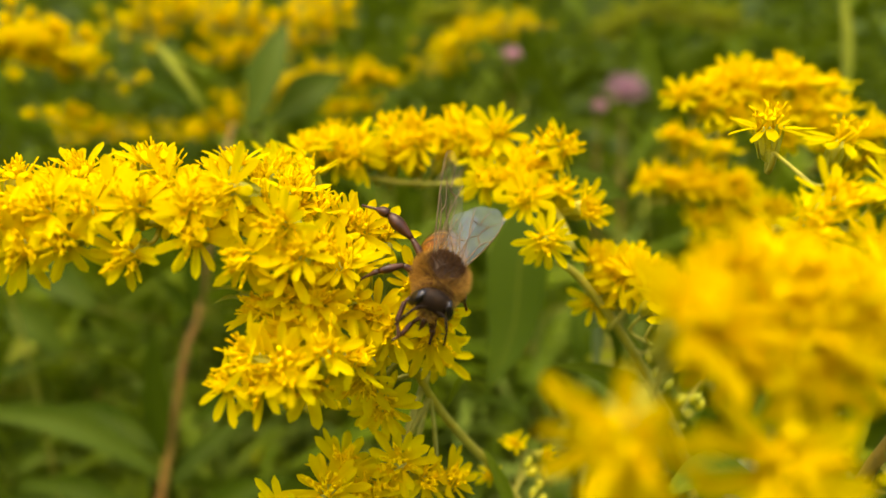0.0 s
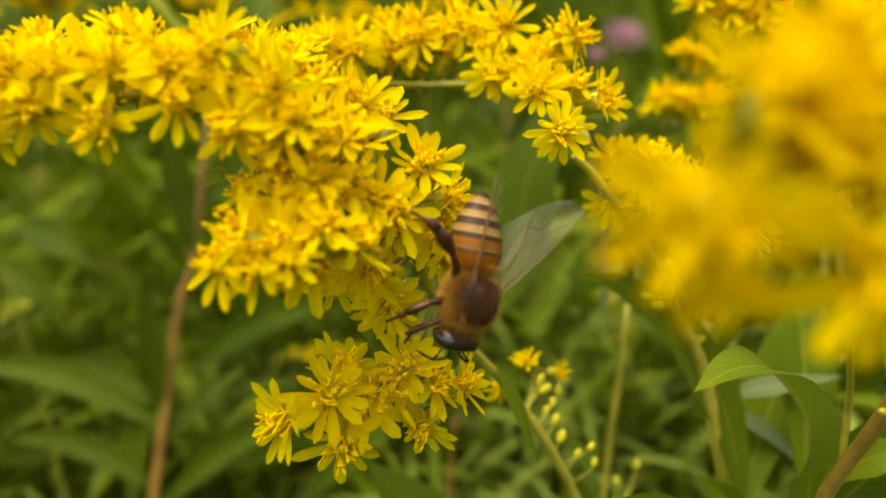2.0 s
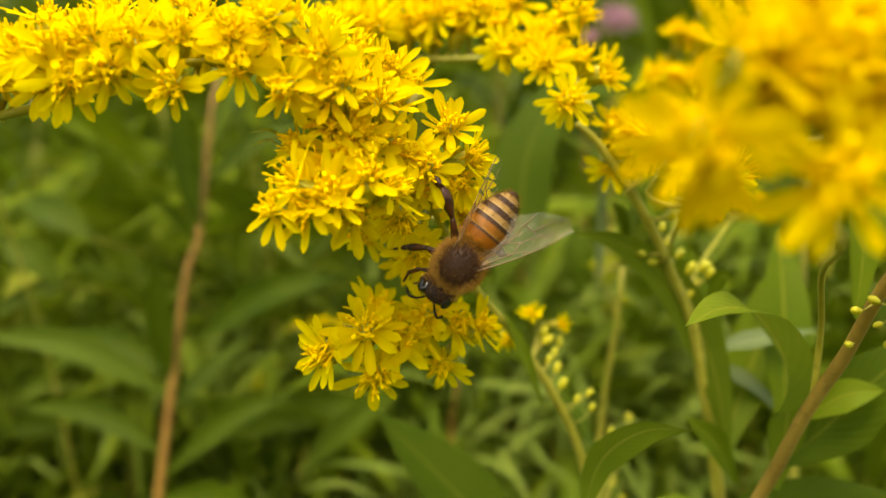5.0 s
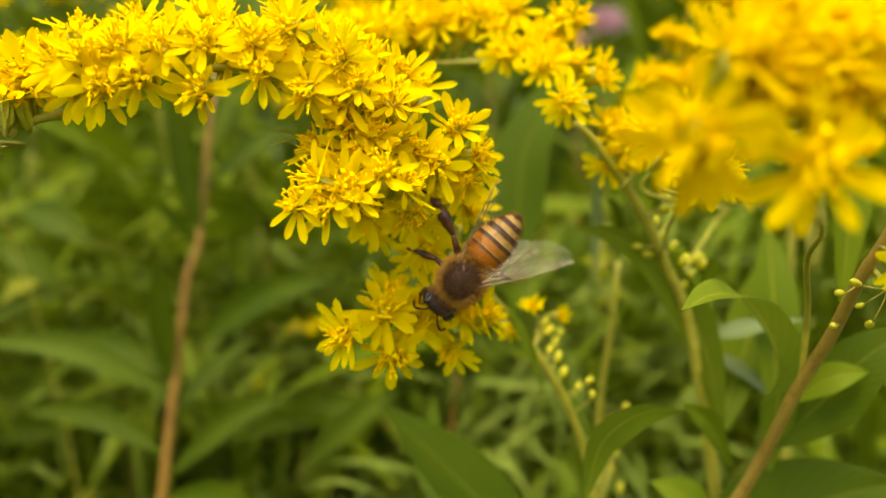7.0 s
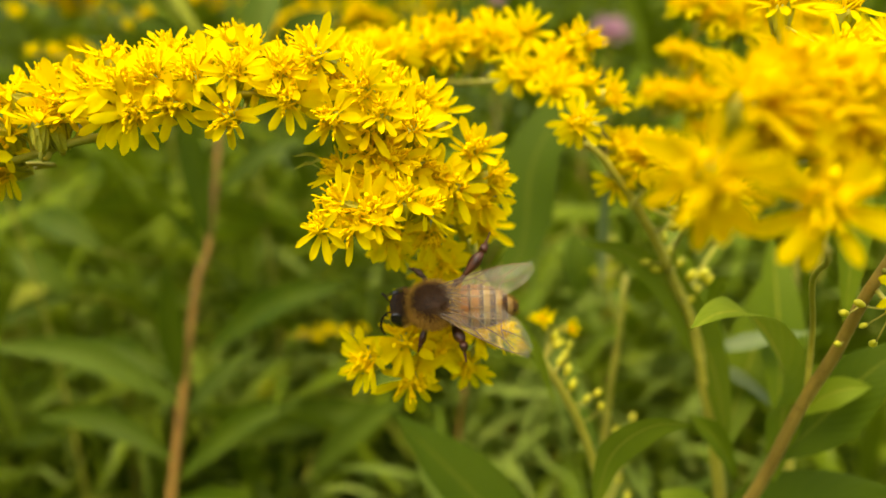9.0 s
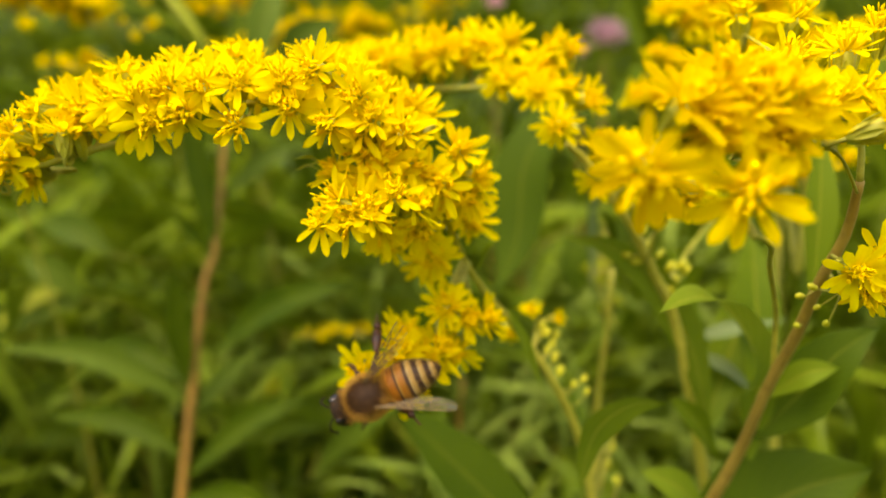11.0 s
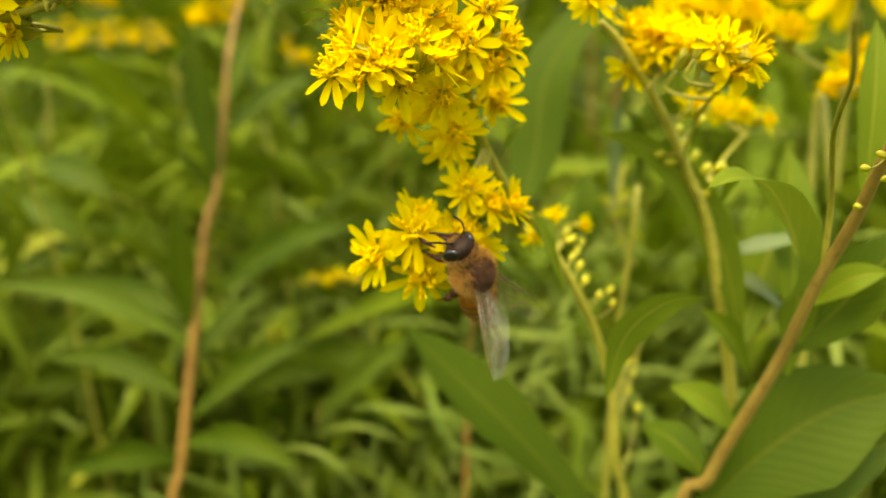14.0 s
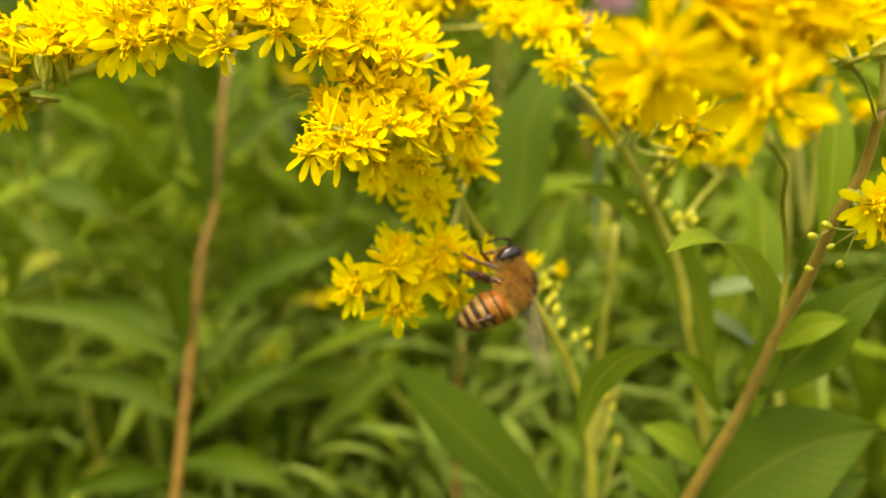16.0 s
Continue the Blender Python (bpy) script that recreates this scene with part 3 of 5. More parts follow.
STEM_THIN = [(1.47, 3.03, 0.40), (1.80, 3.60, 0.40), (2.30, 4.45, 0.33), (2.95, 5.80, 0.13), (3.46, 6.70, -0.45), (3.61, 7.10, -1.25)]
FORE_NEAR = [(0.68, 2.77, 0.81, "f"), (1.45, 2.99, 0.67, "f")]
FORE_MASS = [
    (1.10, 3.10, 1.31, "c"), (1.33, 3.20, 1.19, "d"), (1.42, 3.25, 1.49, "u"), (1.62, 3.20, 1.30, "c"),
    (1.80, 3.25, 1.46, "u"), (1.90, 3.30, 1.17, "c"), (1.56, 3.40, 1.60, "u"), (1.70, 3.35, 1.07, "d"),
    (1.25, 3.40, 1.40, "l"), (1.50, 3.45, 1.27, "c"), (2.05, 3.45, 1.40, "r"), (1.78, 3.60, 1.30, "c"),
]
FORE = [
    (2.68, 4.20, 1.54, "c"), (3.02, 4.20, 1.61, "d"), (2.81, 5.00, 2.15, "c"),
    (3.07, 4.60, 2.10, "u"), (3.52, 4.80, 2.37, "u"), (2.89, 6.30, 3.02, "u"), (3.08, 4.00, 1.31, "r"),
    (3.19, 5.60, 2.75, "u"), (2.30, 4.40, 1.45, "c"), (2.55, 4.90, 1.95, "c"),
    (2.90, 4.70, 1.75, "c"), (3.35, 5.20, 2.30, "c"), (3.40, 4.90, 1.60, "r"),
]
FORE_LOW = [(3.30, 4.85, 0.10, "d"), (3.62, 4.95, 0.22, "c"), (3.55, 5.05, -0.10, "d")]
BUDS_THIRD = [(3.35, 5.70, -0.08), (3.32, 5.90, -0.19), (3.42, 5.75, -0.30), (3.55, 5.80, -0.48), (3.50, 6.30, -0.55)]
LEAF_LOW_A = [(3.13, 9.50, -5.17), (3.84, 9.20, -4.19), (4.81, 9.00, -3.42), (5.98, 8.80, -3.00)]
LEAF_LOW_B = [(4.11, 8.80, -2.51), (4.57, 8.50, -1.91), (5.06, 8.20, -1.19), (5.58, 8.00, -0.74)]
LEAF_LOW_C = [(4.03, 9.40, -4.70), (4.91, 9.30, -4.27), (6.11, 9.20, -3.86)]
THIRD_LEAVES = [
    ((4.81, 10.00, -2.50), (5.16, 11.00, 0.75), 0.80),
    ((4.62, 8.00, -0.48), (5.00, 8.40, 2.05), 0.50),
    ((3.85, 9.40, -2.99), (2.94, 9.00, -1.92), 0.40),
    ((3.49, 9.00, -3.71), (2.50, 9.00, -3.04), 0.50),
    ((4.18, 8.50, -1.83), (4.99, 8.00, -1.33), 0.40),
    ((3.49, 10.00, -4.75), (2.69, 11.00, -4.13), 0.70),
]
RIGHT_NEAR = [
    (3.81, 10.60, 4.67, "u"), (4.25, 10.60, 4.77, "u"), (4.69, 10.60, 4.87, "u"), (5.13, 10.60, 4.74, "u"),
    (5.39, 10.60, 4.43, "c"), (4.78, 10.60, 4.37, "c"), (4.34, 10.60, 4.27, "c"), (5.65, 10.60, 4.13, "c"),
    (5.92, 10.60, 4.40, "u"), (6.31, 10.60, 4.01, "u"), (5.13, 10.60, 3.98, "d"), (3.94, 10.60, 4.40, "l"),
    (3.50, 10.60, 4.57, "l"), (6.62, 10.60, 4.10, "c"), (4.60, 10.60, 4.64, "c"), (5.44, 10.60, 4.84, "u"),
    (6.09, 10.60, 3.91, "c"), (5.04, 10.60, 4.33, "c"), (4.08, 10.60, 4.58, "c"), (6.97, 10.60, 4.20, "u"),
    (7.31, 10.60, 3.94, "u"), (6.79, 10.60, 3.66, "c"),
]
RIGHT_BACK = [
    (4.11, 12.90, 4.49, "u"), (4.54, 12.90, 4.33, "u"), (5.07, 12.90, 4.24, "u"), (3.69, 12.90, 3.61, "l"),
    (4.22, 12.90, 3.57, "c"), (4.75, 12.90, 3.53, "c"), (5.18, 12.90, 3.22, "r"), (4.65, 12.90, 2.88, "c"),
    (5.28, 12.90, 2.84, "d"), (4.37, 12.90, 4.44, "c"), (3.95, 12.90, 3.51, "c"), (4.48, 12.90, 3.52, "u"),
    (4.96, 12.90, 2.94, "c"), (5.60, 12.90, 3.01, "c"),
]
plant = thing("goldenrod_plant", W(2.6, 11.2, -85), "tall goldenrod in full bloom with an arching yellow spray", "goldenrod", "goldenrod plants")
main_line = stem_part(plant, "stem", STEM_MAIN + [(3.0, 12, -20), (2.6, 11.2, -85)], 0.036, 0.09, STEM_OLIVE, 60)
arch_line = stem_part(plant, "twig", BRANCH_ARCH, 0.06, 0.04, STEM)
end_line = stem_part(plant, "twig", BRANCH_ARCH_END, 0.05, 0.03, STEM)
cluster_line = stem_part(plant, "twig", BRANCH_CLUSTER, 0.05, 0.03, STEM)
link_line = stem_part(plant, "twig", [STEM_MAIN[1], (-0.8, 6.6, 1.7), BRANCH_ARCH[0]], 0.06, 0.06, STEM, 8)
lines = [main_line[:16], arch_line, end_line, cluster_line, link_line]
flower_heads(plant, ARCH_FRONT, [arch_line, link_line], True)
flower_heads(plant, CLUSTER, [cluster_line], True)
flower_heads(plant, ARCH_TOP, [arch_line])
flower_heads(plant, ARCH_END, [end_line])
flower_heads(plant, MIDDLE, lines)
fill_heads(plant, arch_line, 9, 0.42, 31, (0, 0.1, 0.0))
fill_heads(plant, end_line, 8, 0.4, 32, (0, 0, 0.05))
flower_heads(plant, NECK, [main_line[:16]], size=1.08)
# the small drooping branch that gives way under the bee
h = Heap()
tuft_line = smooth_line([W(-0.2, 7.9, 0.1), W(-0.5, 7.3, -0.7), W(-0.9, 6.9, -1.0), W(-1.6, 6.8, -1.1)], 14)
h.add(tube([p - W(-0.3, 7.6, -0.4) for p in tuft_line], [0.045 * CM - 0.0015 * CM * i for i in range(15)], 6))
tuft = part("flower_branch", h.mesh("flower_branch", [STEM]), plant, Matrix.Translation(W(-0.3, 7.6, -0.4) - plant.location))
flower_heads(tuft, TUFT, [tuft_line], size=1.24)
buds(plant, BUDS_MAIN, [main_line], 0.7)
flower_heads(plant, SMALL_MAIN, [main_line], size=0.6)
for base, tip, wide in SMALL_LEAVES:
    mid = [(a + b) / 2 for a, b in zip(base, tip)]
    leaf_part(plant, [base, (mid[0], mid[1] - 0.05, mid[2] + 0.08), tip], wide, (0, -0.7, 0.7), LEAF_PALE if wide < 0.08 else LEAF)
leaf_part(plant, LEAF_BIG, 1.4, (0.6, -0.65, 0.45), LEAF_DEEP_SHADED, "broad green leaf with a pale midrib", 0.16, 0.55, 0.02, 0.03)

# ---- the second plant ----
second = thing("goldenrod_plant", W(4.2, 12.2, -85), "goldenrod stalk with an arched flowering tip and a curled leaf", "goldenrod", "goldenrod plants")
second_line = stem_part(second, "stem", STEM_SECOND + [(4.4, 12.4, -20), (4.2, 12.2, -85)], 0.045, 0.12, STEM_OLIVE, 60)
arc_line = stem_part(second, "twig", BRANCH_ARC, 0.06, 0.03, STEM)
arc_side = stem_part(second, "twig", [(1.9, 8.35, 1.0), (2.2, 8.2, 1.35), (2.7, 8.0, 1.5), (3.3, 8.0, 1.4)], 0.03, 0.02, STEM, 12)
low_side = stem_part(second, "twig", [(2.6, 8.9, 0.1), (2.55, 8.3, 0.6), (2.5, 7.5, 0.85), (2.42, 6.9, 0.85)], 0.026, 0.018, STEM, 12)
far_side = stem_part(second, "twig", [(2.9, 9.1, -0.3), (4.0, 10.6, 0.5), (5.0, 12.0, 1.0), (5.7, 12.1, 1.0)], 0.035, 0.02, STEM, 12)
flower_heads(second, ARC, [arc_line], size=1.1)
fill_heads(second, arc_line[3:], 12, 0.3, 34, (0, 0.2, 0.25))
flower_heads(second, ARC_RIGHT, [arc_side, second_line[:10]])
flower_heads(second, LOWER_RIGHT, [low_side, far_side, second_line[:12]])
buds(second, BUDS_SECOND, [second_line, arc_side], 0.8)
leaf_part(second, LEAF_CURL, 0.8, (-0.15, -1, 0.1), LEAF_LIGHT, "drooping green leaf with its tip curled over", 0.2, 0.33, 0.03, 0.0, (0.1, -0.3, 1))
leaf_part(second, LEAF_SLIM, 0.55, (-0.3, -0.7, 0.65), LEAF_LIGHT, "slim arching leaf with a yellow midrib", 0.25, 0.33)
leaf_part(second, LEAF_LOW_D, 0.42, (0, -0.7, 0.7), LEAF_LIGHT)
leaf_part(second, LEAF_BROAD, 1.45, (0.25, -0.95, -0.1), LEAF_DEEP_SHADED, "broad deep green hanging leaf", 0.12, 0.55, 0.02)
for pts, wide in GREY_LEAVES:
    leaf_part(second, pts, wide, (-0.1, -0.75, 0.65), LEAF_GREY, "greyish green narrow leaf", 0.2)
for base, tip, wide in SIDE_LEAVES:
    mid = [(a + b) / 2 for a, b in zip(base, tip)]
    leaf_part(second, [base, (mid[0], mid[1] - 0.1, mid[2] + 0.2), tip], wide, (0, -0.7, 0.7), LEAF)

# ---- the third plant, with flowers close before the lens ----
third = thing("goldenrod_plant", W(1.5, 12.5, -85), "goldenrod with large bright flowers on a tan forked stalk", "goldenrod", "goldenrod plants")
third_line = stem_part(third, "stem", STEM_RIGHT + [(1.2, 12, -20), (1.5, 12.5, -85)], 0.045, 0.115, STEM_TAN, 60)
thin_line = stem_part(third, "twig", STEM_THIN, 0.018, 0.035, STEM_OLIVE)
fork_line = stem_part(third, "twig", [(3.56, 5.2, 0.98), (3.5, 5.1, 1.4), (3.2, 5.0, 1.7), (2.8, 5.1, 1.9)], 0.035, 0.025, STEM, 14)
crown_line = stem_part(third, "twig", [(3.3, 5.02, 1.62), (3.05, 5.25, 2.0), (2.95, 5.7, 2.4), (2.9, 6.2, 2.75)], 0.025, 0.016, STEM, 12)
mass_line = stem_part(third, "twig", [(3.60, 5.3, 0.85), (3.0, 4.6, 1.15), (2.3, 3.95, 1.2), (1.6, 3.5, 1.12), (1.15, 3.35, 1.1)], 0.016, 0.013, STEM, 18)
near_line = stem_part(third, "twig", [(1.15, 3.35, 1.10), (1.0, 3.3, 1.02), (0.85, 3.2, 0.92), (0.74, 3.1, 0.84)], 0.014, 0.012, STEM, 8)
low_line = stem_part(third, "twig", [(3.64, 5.9, 0.05), (3.6, 5.4, -0.25), (3.5, 5.15, -0.2)], 0.025, 0.02, STEM, 8)
# these two groups get the petals with shade in their colour
flower_heads(third, FORE_NEAR, [near_line, thin_line], size=1.25, in_shade=True)
flower_heads(third, FORE_MASS, [mass_line], size=1.1, in_shade=True)
flower_heads(third, FORE, [fork_line, crown_line, mass_line])
flower_heads(third, FORE_LOW, [low_line])
buds(third, BUDS_THIRD, [third_line, low_line], 0.42)
leaf_part(third, LEAF_LOW_A, 1.7, (-0.3, -0.9, 0.3), LEAF_DEEP_SHADED, "broad green leaf with a pale midrib", 0.2, 0.5)
leaf_part(third, LEAF_LOW_B, 0.9, (-0.4, -0.8, 0.4), LEAF_DEEP_SHADED, "", 0.2, 0.4)
leaf_part(third, LEAF_LOW_C, 1.2, (0, -0.9, 0.4), LEAF_DEEP_SHADED, "", 0.2, 0.4)
for base, tip, wide in THIRD_LEAVES:
    mid = [(a + b) / 2 for a, b in zip(base, tip)]
    leaf_part(third, [base, (mid[0], mid[1] - 0.1, mid[2] + 0.15), tip], wide, (0, -0.8, 0.5), LEAF)

# ---- the plant behind on the right ----
fourth = thing("goldenrod_plant", W(6.2, 14, -85), "goldenrod with a dense domed yellow flower plume", "goldenrod", "goldenrod plants")
fourth_line = stem_part(fourth, "stem", [(6.2, 10.8, 4.6), (6.6, 11.6, 3.0), (6.7, 12.2, 0), (6.5, 13, -6), (6.2, 14, -85)], 0.05, 0.1, STEM, 50)
plume_a = stem_part(fourth, "twig", [(6.5, 11.4, 3.4), (5.6, 11, 4.4), (4.6, 11, 4.6), (3.9, 11.2, 4.3)], 0.05, 0.03, STEM, 12)
plume_b = stem_part(fourth, "twig", [(6.6, 12, 2.0), (5.4, 12.8, 3.1), (4.6, 13, 3.3), (3.8, 13, 3.2)], 0.05, 0.03, STEM, 12)
flower_heads(fourth, RIGHT_NEAR, [plume_a, fourth_line[:10]], size=1.25)
flower_heads(fourth, RIGHT_BACK, [plume_b], size=1.3)
fill_heads(fourth, plume_a, 22, 0.75, 35, (0, 0, 0.05), size=1.2)
fill_heads(fourth, plume_b, 14, 0.6, 36, (0, 0, 0.05), size=1.2)

# ---- plants farther back ----
small_petal = strap(0.25, 0.1, -0.1, 0.1, 2, 0.4)
SMALL_HEAD = Heap()
SMALL_HEAD.add(lathe([(0.03, -0.2), (0.08, -0.05), (0.085, 0.06), (0.04, 0.14)], 6))
for k in range(8):
    SMALL_HEAD.add(small_petal, Matrix.Rotation(k * 0.785, 4, "Z") @ Matrix.Translation((0, 0.05, 0)) @ Matrix.Rotation(0.3 + 0.25 * (k % 3 - 1), 4, "X"))
SMALL_HEAD = (np.concatenate(SMALL_HEAD.v) * CM, SMALL_HEAD.f, np.concatenate(SMALL_HEAD.uv))


def plume_mesh(pts, count, spread, g, origin, green=False):
    """A plume of many small heads along a line of cm points."""
    line = smooth_line([W(*p) for p in pts], 40)
    heap = Heap()
    heap.add(tube([p - origin for p in line], 0.05 * CM, 5), None, 1)
    for _ in range(count):
        p = line[g.randrange(41)]
        off = Vector((g.gauss(0, 1), g.gauss(0, 1), abs(g.gauss(0, 1)) * 0.7)) * spread * CM * 0.6
        way = off.normalized() + Vector((0, -0.25, 0.7))
        m = Matrix.Translation(p + off - origin) @ way.to_track_quat("Z", "Y").to_matrix().to_4x4() @ Matrix.Rotation(g.uniform(0, 6), 4, "Z") @ Matrix.Scale(g.uniform(0.8, 1.15), 4)
        heap.add(SMALL_HEAD, m, 0)
        heap.add(tube([p + off - origin - way.normalized() * 0.15 * CM, p - origin], 0.02 * CM, 3, 0, False), None, 1)
    return heap.mesh("flower_plume", [PLUME_GREEN if green else PETAL_FAR, STEM])


LEAF_SHAPES = []
for k in range(7):
    g = random.Random(300 + k)
    L, droop = 1.0, g.uniform(-0.1, 0.55)
    side = g.uniform(-0.15, 0.15)
    h = Heap()
    h.add(blade([Vector((0, 0, 0)), Vector((side * 0.3, 0.33, 0.12 - droop * 0.05)), Vector((side, 0.68, 0.15 - droop * 0.35)), Vector((side * 1.6, 1.0, 0.08 - droop))], 0.062 + 0.008 * k, (0, 0, 1), 0.25, 8))
    LEAF_SHAPES.append((np.concatenate(h.v), h.f, np.concatenate(h.uv)))
# weed leaves take the darker green that has shade in its colour
LEAF_MESHES = [make("leaf", v, f, [LEAF_DEEP_SHADED], uv) for v, f, uv in LEAF_SHAPES]
LEAF_MESHES_PALE = [make("leaf", v, f, [LEAF_PALE], uv) for v, f, uv in LEAF_SHAPES]


def weed(x, y, top, g, lean=(0, 0), red=False, leaves=22, plumes=(), length=10.0, low=-30.0, label="goldenrod stalk with long narrow green leaves"):
    """A leafy stalk that stands on the ground at (x, y), up to the height top."""
    ob = thing("goldenrod_plant", W(x, y, -85), label, "goldenrod", "goldenrod plants")
    pts = [(x, y, -85), (x + lean[0] * 0.3, y + lean[1] * 0.3, -40), (x + lean[0] * 0.7, y + lean[1] * 0.7, -8), (x + lean[0], y + lean[1], top)]
    line = stem_part(ob, "stem", pts, 0.08, 0.05, STEM_RED if red else STEM, 40, 7)
    for i in range(leaves):
        s = i / max(1, leaves - 1)
        z = low + (top - low) * s
        p = min(line, key=lambda q: abs(q.z - (BASE + z * CM)))
        a = i * 2.4 + g.uniform(-0.4, 0.4)
        k = length * (1.1 - 0.55 * s) * g.uniform(0.75, 1.15) * CM
        m = Matrix.Translation(Vector((p.x, p.y, BASE + z * CM)) - ob.location) @ Matrix.Rotation(a, 4, "Z") @ Matrix.Rotation(g.uniform(0.0, 0.7), 4, "X") @ Matrix.Rotation(g.uniform(-0.4, 0.4), 4, "Y") @ Matrix.Scale(k, 4)
        part("leaf", g.choice(LEAF_MESHES_PALE if g.random() < 0.05 else LEAF_MESHES), ob, m)
    for pp, count, spread, green in plumes:
        part("flower_plume", plume_mesh(pp, count, spread, g, ob.location, green), ob)
    return ob


STEM_BROWN = [(-7.56, 23.00, 6.91), (-7.65, 22.30, 5.36), (-7.71, 22.00, 4.16), (-8.04, 22.00, 0.61), (-8.42, 22.00, -0.70), (-8.80, 22.00, -3.87), (-9.32, 22.00, -8.71), (-9.67, 22.00, -12.80)]
BROWN_LEAVES = [
    ((-8.04, 22.00, 0.42), (-8.69, 21.00, 5.92), 1.15),
    ((-8.04, 22.00, 0.23), (-9.24, 21.00, 1.81), 0.55),
    ((-7.94, 22.00, 2.10), (-4.94, 23.00, 4.46), 0.90),
    ((-8.24, 22.00, -3.03), (-3.19, 21.00, -0.63), 1.30),
    ((-8.99, 22.00, -4.24), (-8.91, 20.50, 0.18), 1.15),
    ((-8.80, 22.00, -4.05), (-13.31, 23.00, -2.82), 1.00),
    ((-8.90, 22.00, -4.61), (-14.74, 21.00, -2.62), 1.20),
    ((-9.09, 22.00, -6.47), (-14.28, 23.00, -5.33), 1.10),
    ((-9.09, 22.00, -7.22), (-4.80, 22.00, -4.45), 1.10),
    ((-9.19, 22.00, -7.96), (-4.82, 20.00, -8.21), 1.30),
    ((-9.09, 22.00, -5.36), (-6.76, 24.00, -2.95), 0.90),
    ((-9.32, 22.00, -8.52), (-12.27, 20.00, -8.31), 1.20),
    ((-7.85, 22.00, 3.04), (-6.81, 22.00, 5.65), 0.80),
]
LOOSE_LEAVES = [
    ((-22.63, 31.00, -3.77), (-17.33, 32.00, -1.71), 1.70),
    ((-19.55, 30.00, -8.17), (-15.96, 30.00, -8.01), 1.00),
    ((-8.40, 27.00, -7.43), (-1.62, 25.00, -5.62), 1.35),
    ((-13.33, 24.00, 9.30), (-9.27, 26.00, 7.74), 0.90),
    ((-7.34, 24.00, 6.98), (-6.35, 25.00, 11.52), 1.30),
    ((-7.08, 26.00, 7.68), (-4.26, 27.00, 10.06), 1.50),
    ((4.47, 24.00, 1.28), (4.66, 24.00, -1.38), 1.20),
    ((-5.16, 24.00, -7.83), (-1.44, 22.00, -4.29), 0.90),
    ((-14.43, 26.00, -1.34), (-17.03, 26.00, 0.42), 1.20),
    ((-13.34, 26.00, 0.41), (-16.95, 27.00, 1.82), 1.30),
]
PALE_LEAVES = [
    ((-9.13, 20.00, 8.72), (-7.41, 20.00, 6.53), 0.35),
    ((14.27, 25.00, 8.36), (14.22, 25.00, 13.47), 0.55),
    ((-21.70, 31.00, -3.28), (-17.53, 32.00, -0.82), 0.90),
]
PLUME_A = [(-12.47, 18.00, 7.27), (-11.42, 18.00, 7.68), (-10.11, 18.50, 7.02)]
PLUME_A2 = [(-11.87, 20.00, 6.26), (-10.99, 20.00, 5.77)]
PLUME_B = [(-13.70, 28.00, 11.62), (-11.38, 28.00, 12.64), (-9.21, 28.00, 12.08), (-5.22, 28.00, 13.01)]
PLUME_B2 = [(-10.10, 28.00, 10.73), (-7.76, 28.00, 11.27), (-4.96, 28.00, 12.29)]
PLUME_C = [(-10.66, 28.00, 7.62), (-8.82, 28.00, 8.61), (-6.98, 28.00, 9.61), (-5.12, 28.00, 10.18)]
PLUME_D = [(-4.87, 28.00, 9.77), (-3.94, 28.00, 10.15), (-2.99, 28.00, 9.94)]
PLUME_D2 = [(-5.29, 28.00, 8.57), (-3.20, 28.00, 9.03)]
PLUME_E = [(-1.11, 35.00, 12.72), (0.60, 35.00, 14.56), (3.67, 35.00, 15.23)]
PLUME_F = [(-1.93, 38.00, 16.77), (0.62, 38.00, 16.99), (3.83, 38.00, 16.57)]
PLUME_G = [(8.29, 38.00, 15.85), (10.82, 38.00, 17.37), (15.89, 38.00, 16.67)]
PLUME_H = [(-5.59, 25.00, -2.82), (-4.28, 25.00, -2.61), (-3.20, 25.00, -2.84)]
PLUME_I = [(-7.08, 28.00, 6.36), (-6.14, 28.00, 6.00)]
PLUME_J = [(-23.45, 40.00, 9.63), (-19.81, 40.00, 10.12), (-16.15, 40.00, 9.95)]
PLUME_K = [(6.20, 11.00, 1.58), (6.74, 11.00, 1.82)]
PLUME_L = [(-7.71, 27.00, -5.05), (-6.57, 27.00, -5.51)]
PLUME_M = [(3.30, 16.00, -0.31), (3.86, 16.00, -0.04)]
PLUME_N = [(3.99, 17.00, 0.88), (3.84, 17.00, -0.44), (4.27, 17.00, -1.77)]
PINKS = [(9.93, 40.00, 13.40), (3.39, 42.00, 16.17), (8.65, 41.00, 12.80)]
gl = random.Random(5)
brown = thing("goldenrod_plant", W(-9.5, 22, -85), "leafy goldenrod stalk with a reddish brown stem", "goldenrod", "goldenrod plants")
stem_part(brown, "stem", STEM_BROWN + [(-9.6, 22, -40), (-9.5, 22, -85)], 0.07, 0.20, STEM_RED, 60, 8, "reddish brown stem")
for base, tip, wide in BROWN_LEAVES:
    mid = [(a + b) / 2 for a, b in zip(base, tip)]
    reach = abs(tip[0] - base[0])
    leaf_part(brown, [base, (mid[0], mid[1], mid[2] + 0.12 * reach), tip], wide * 0.78, (0, -0.93, 0.3), LEAF_DEEP_SHADED, "", 0.25)
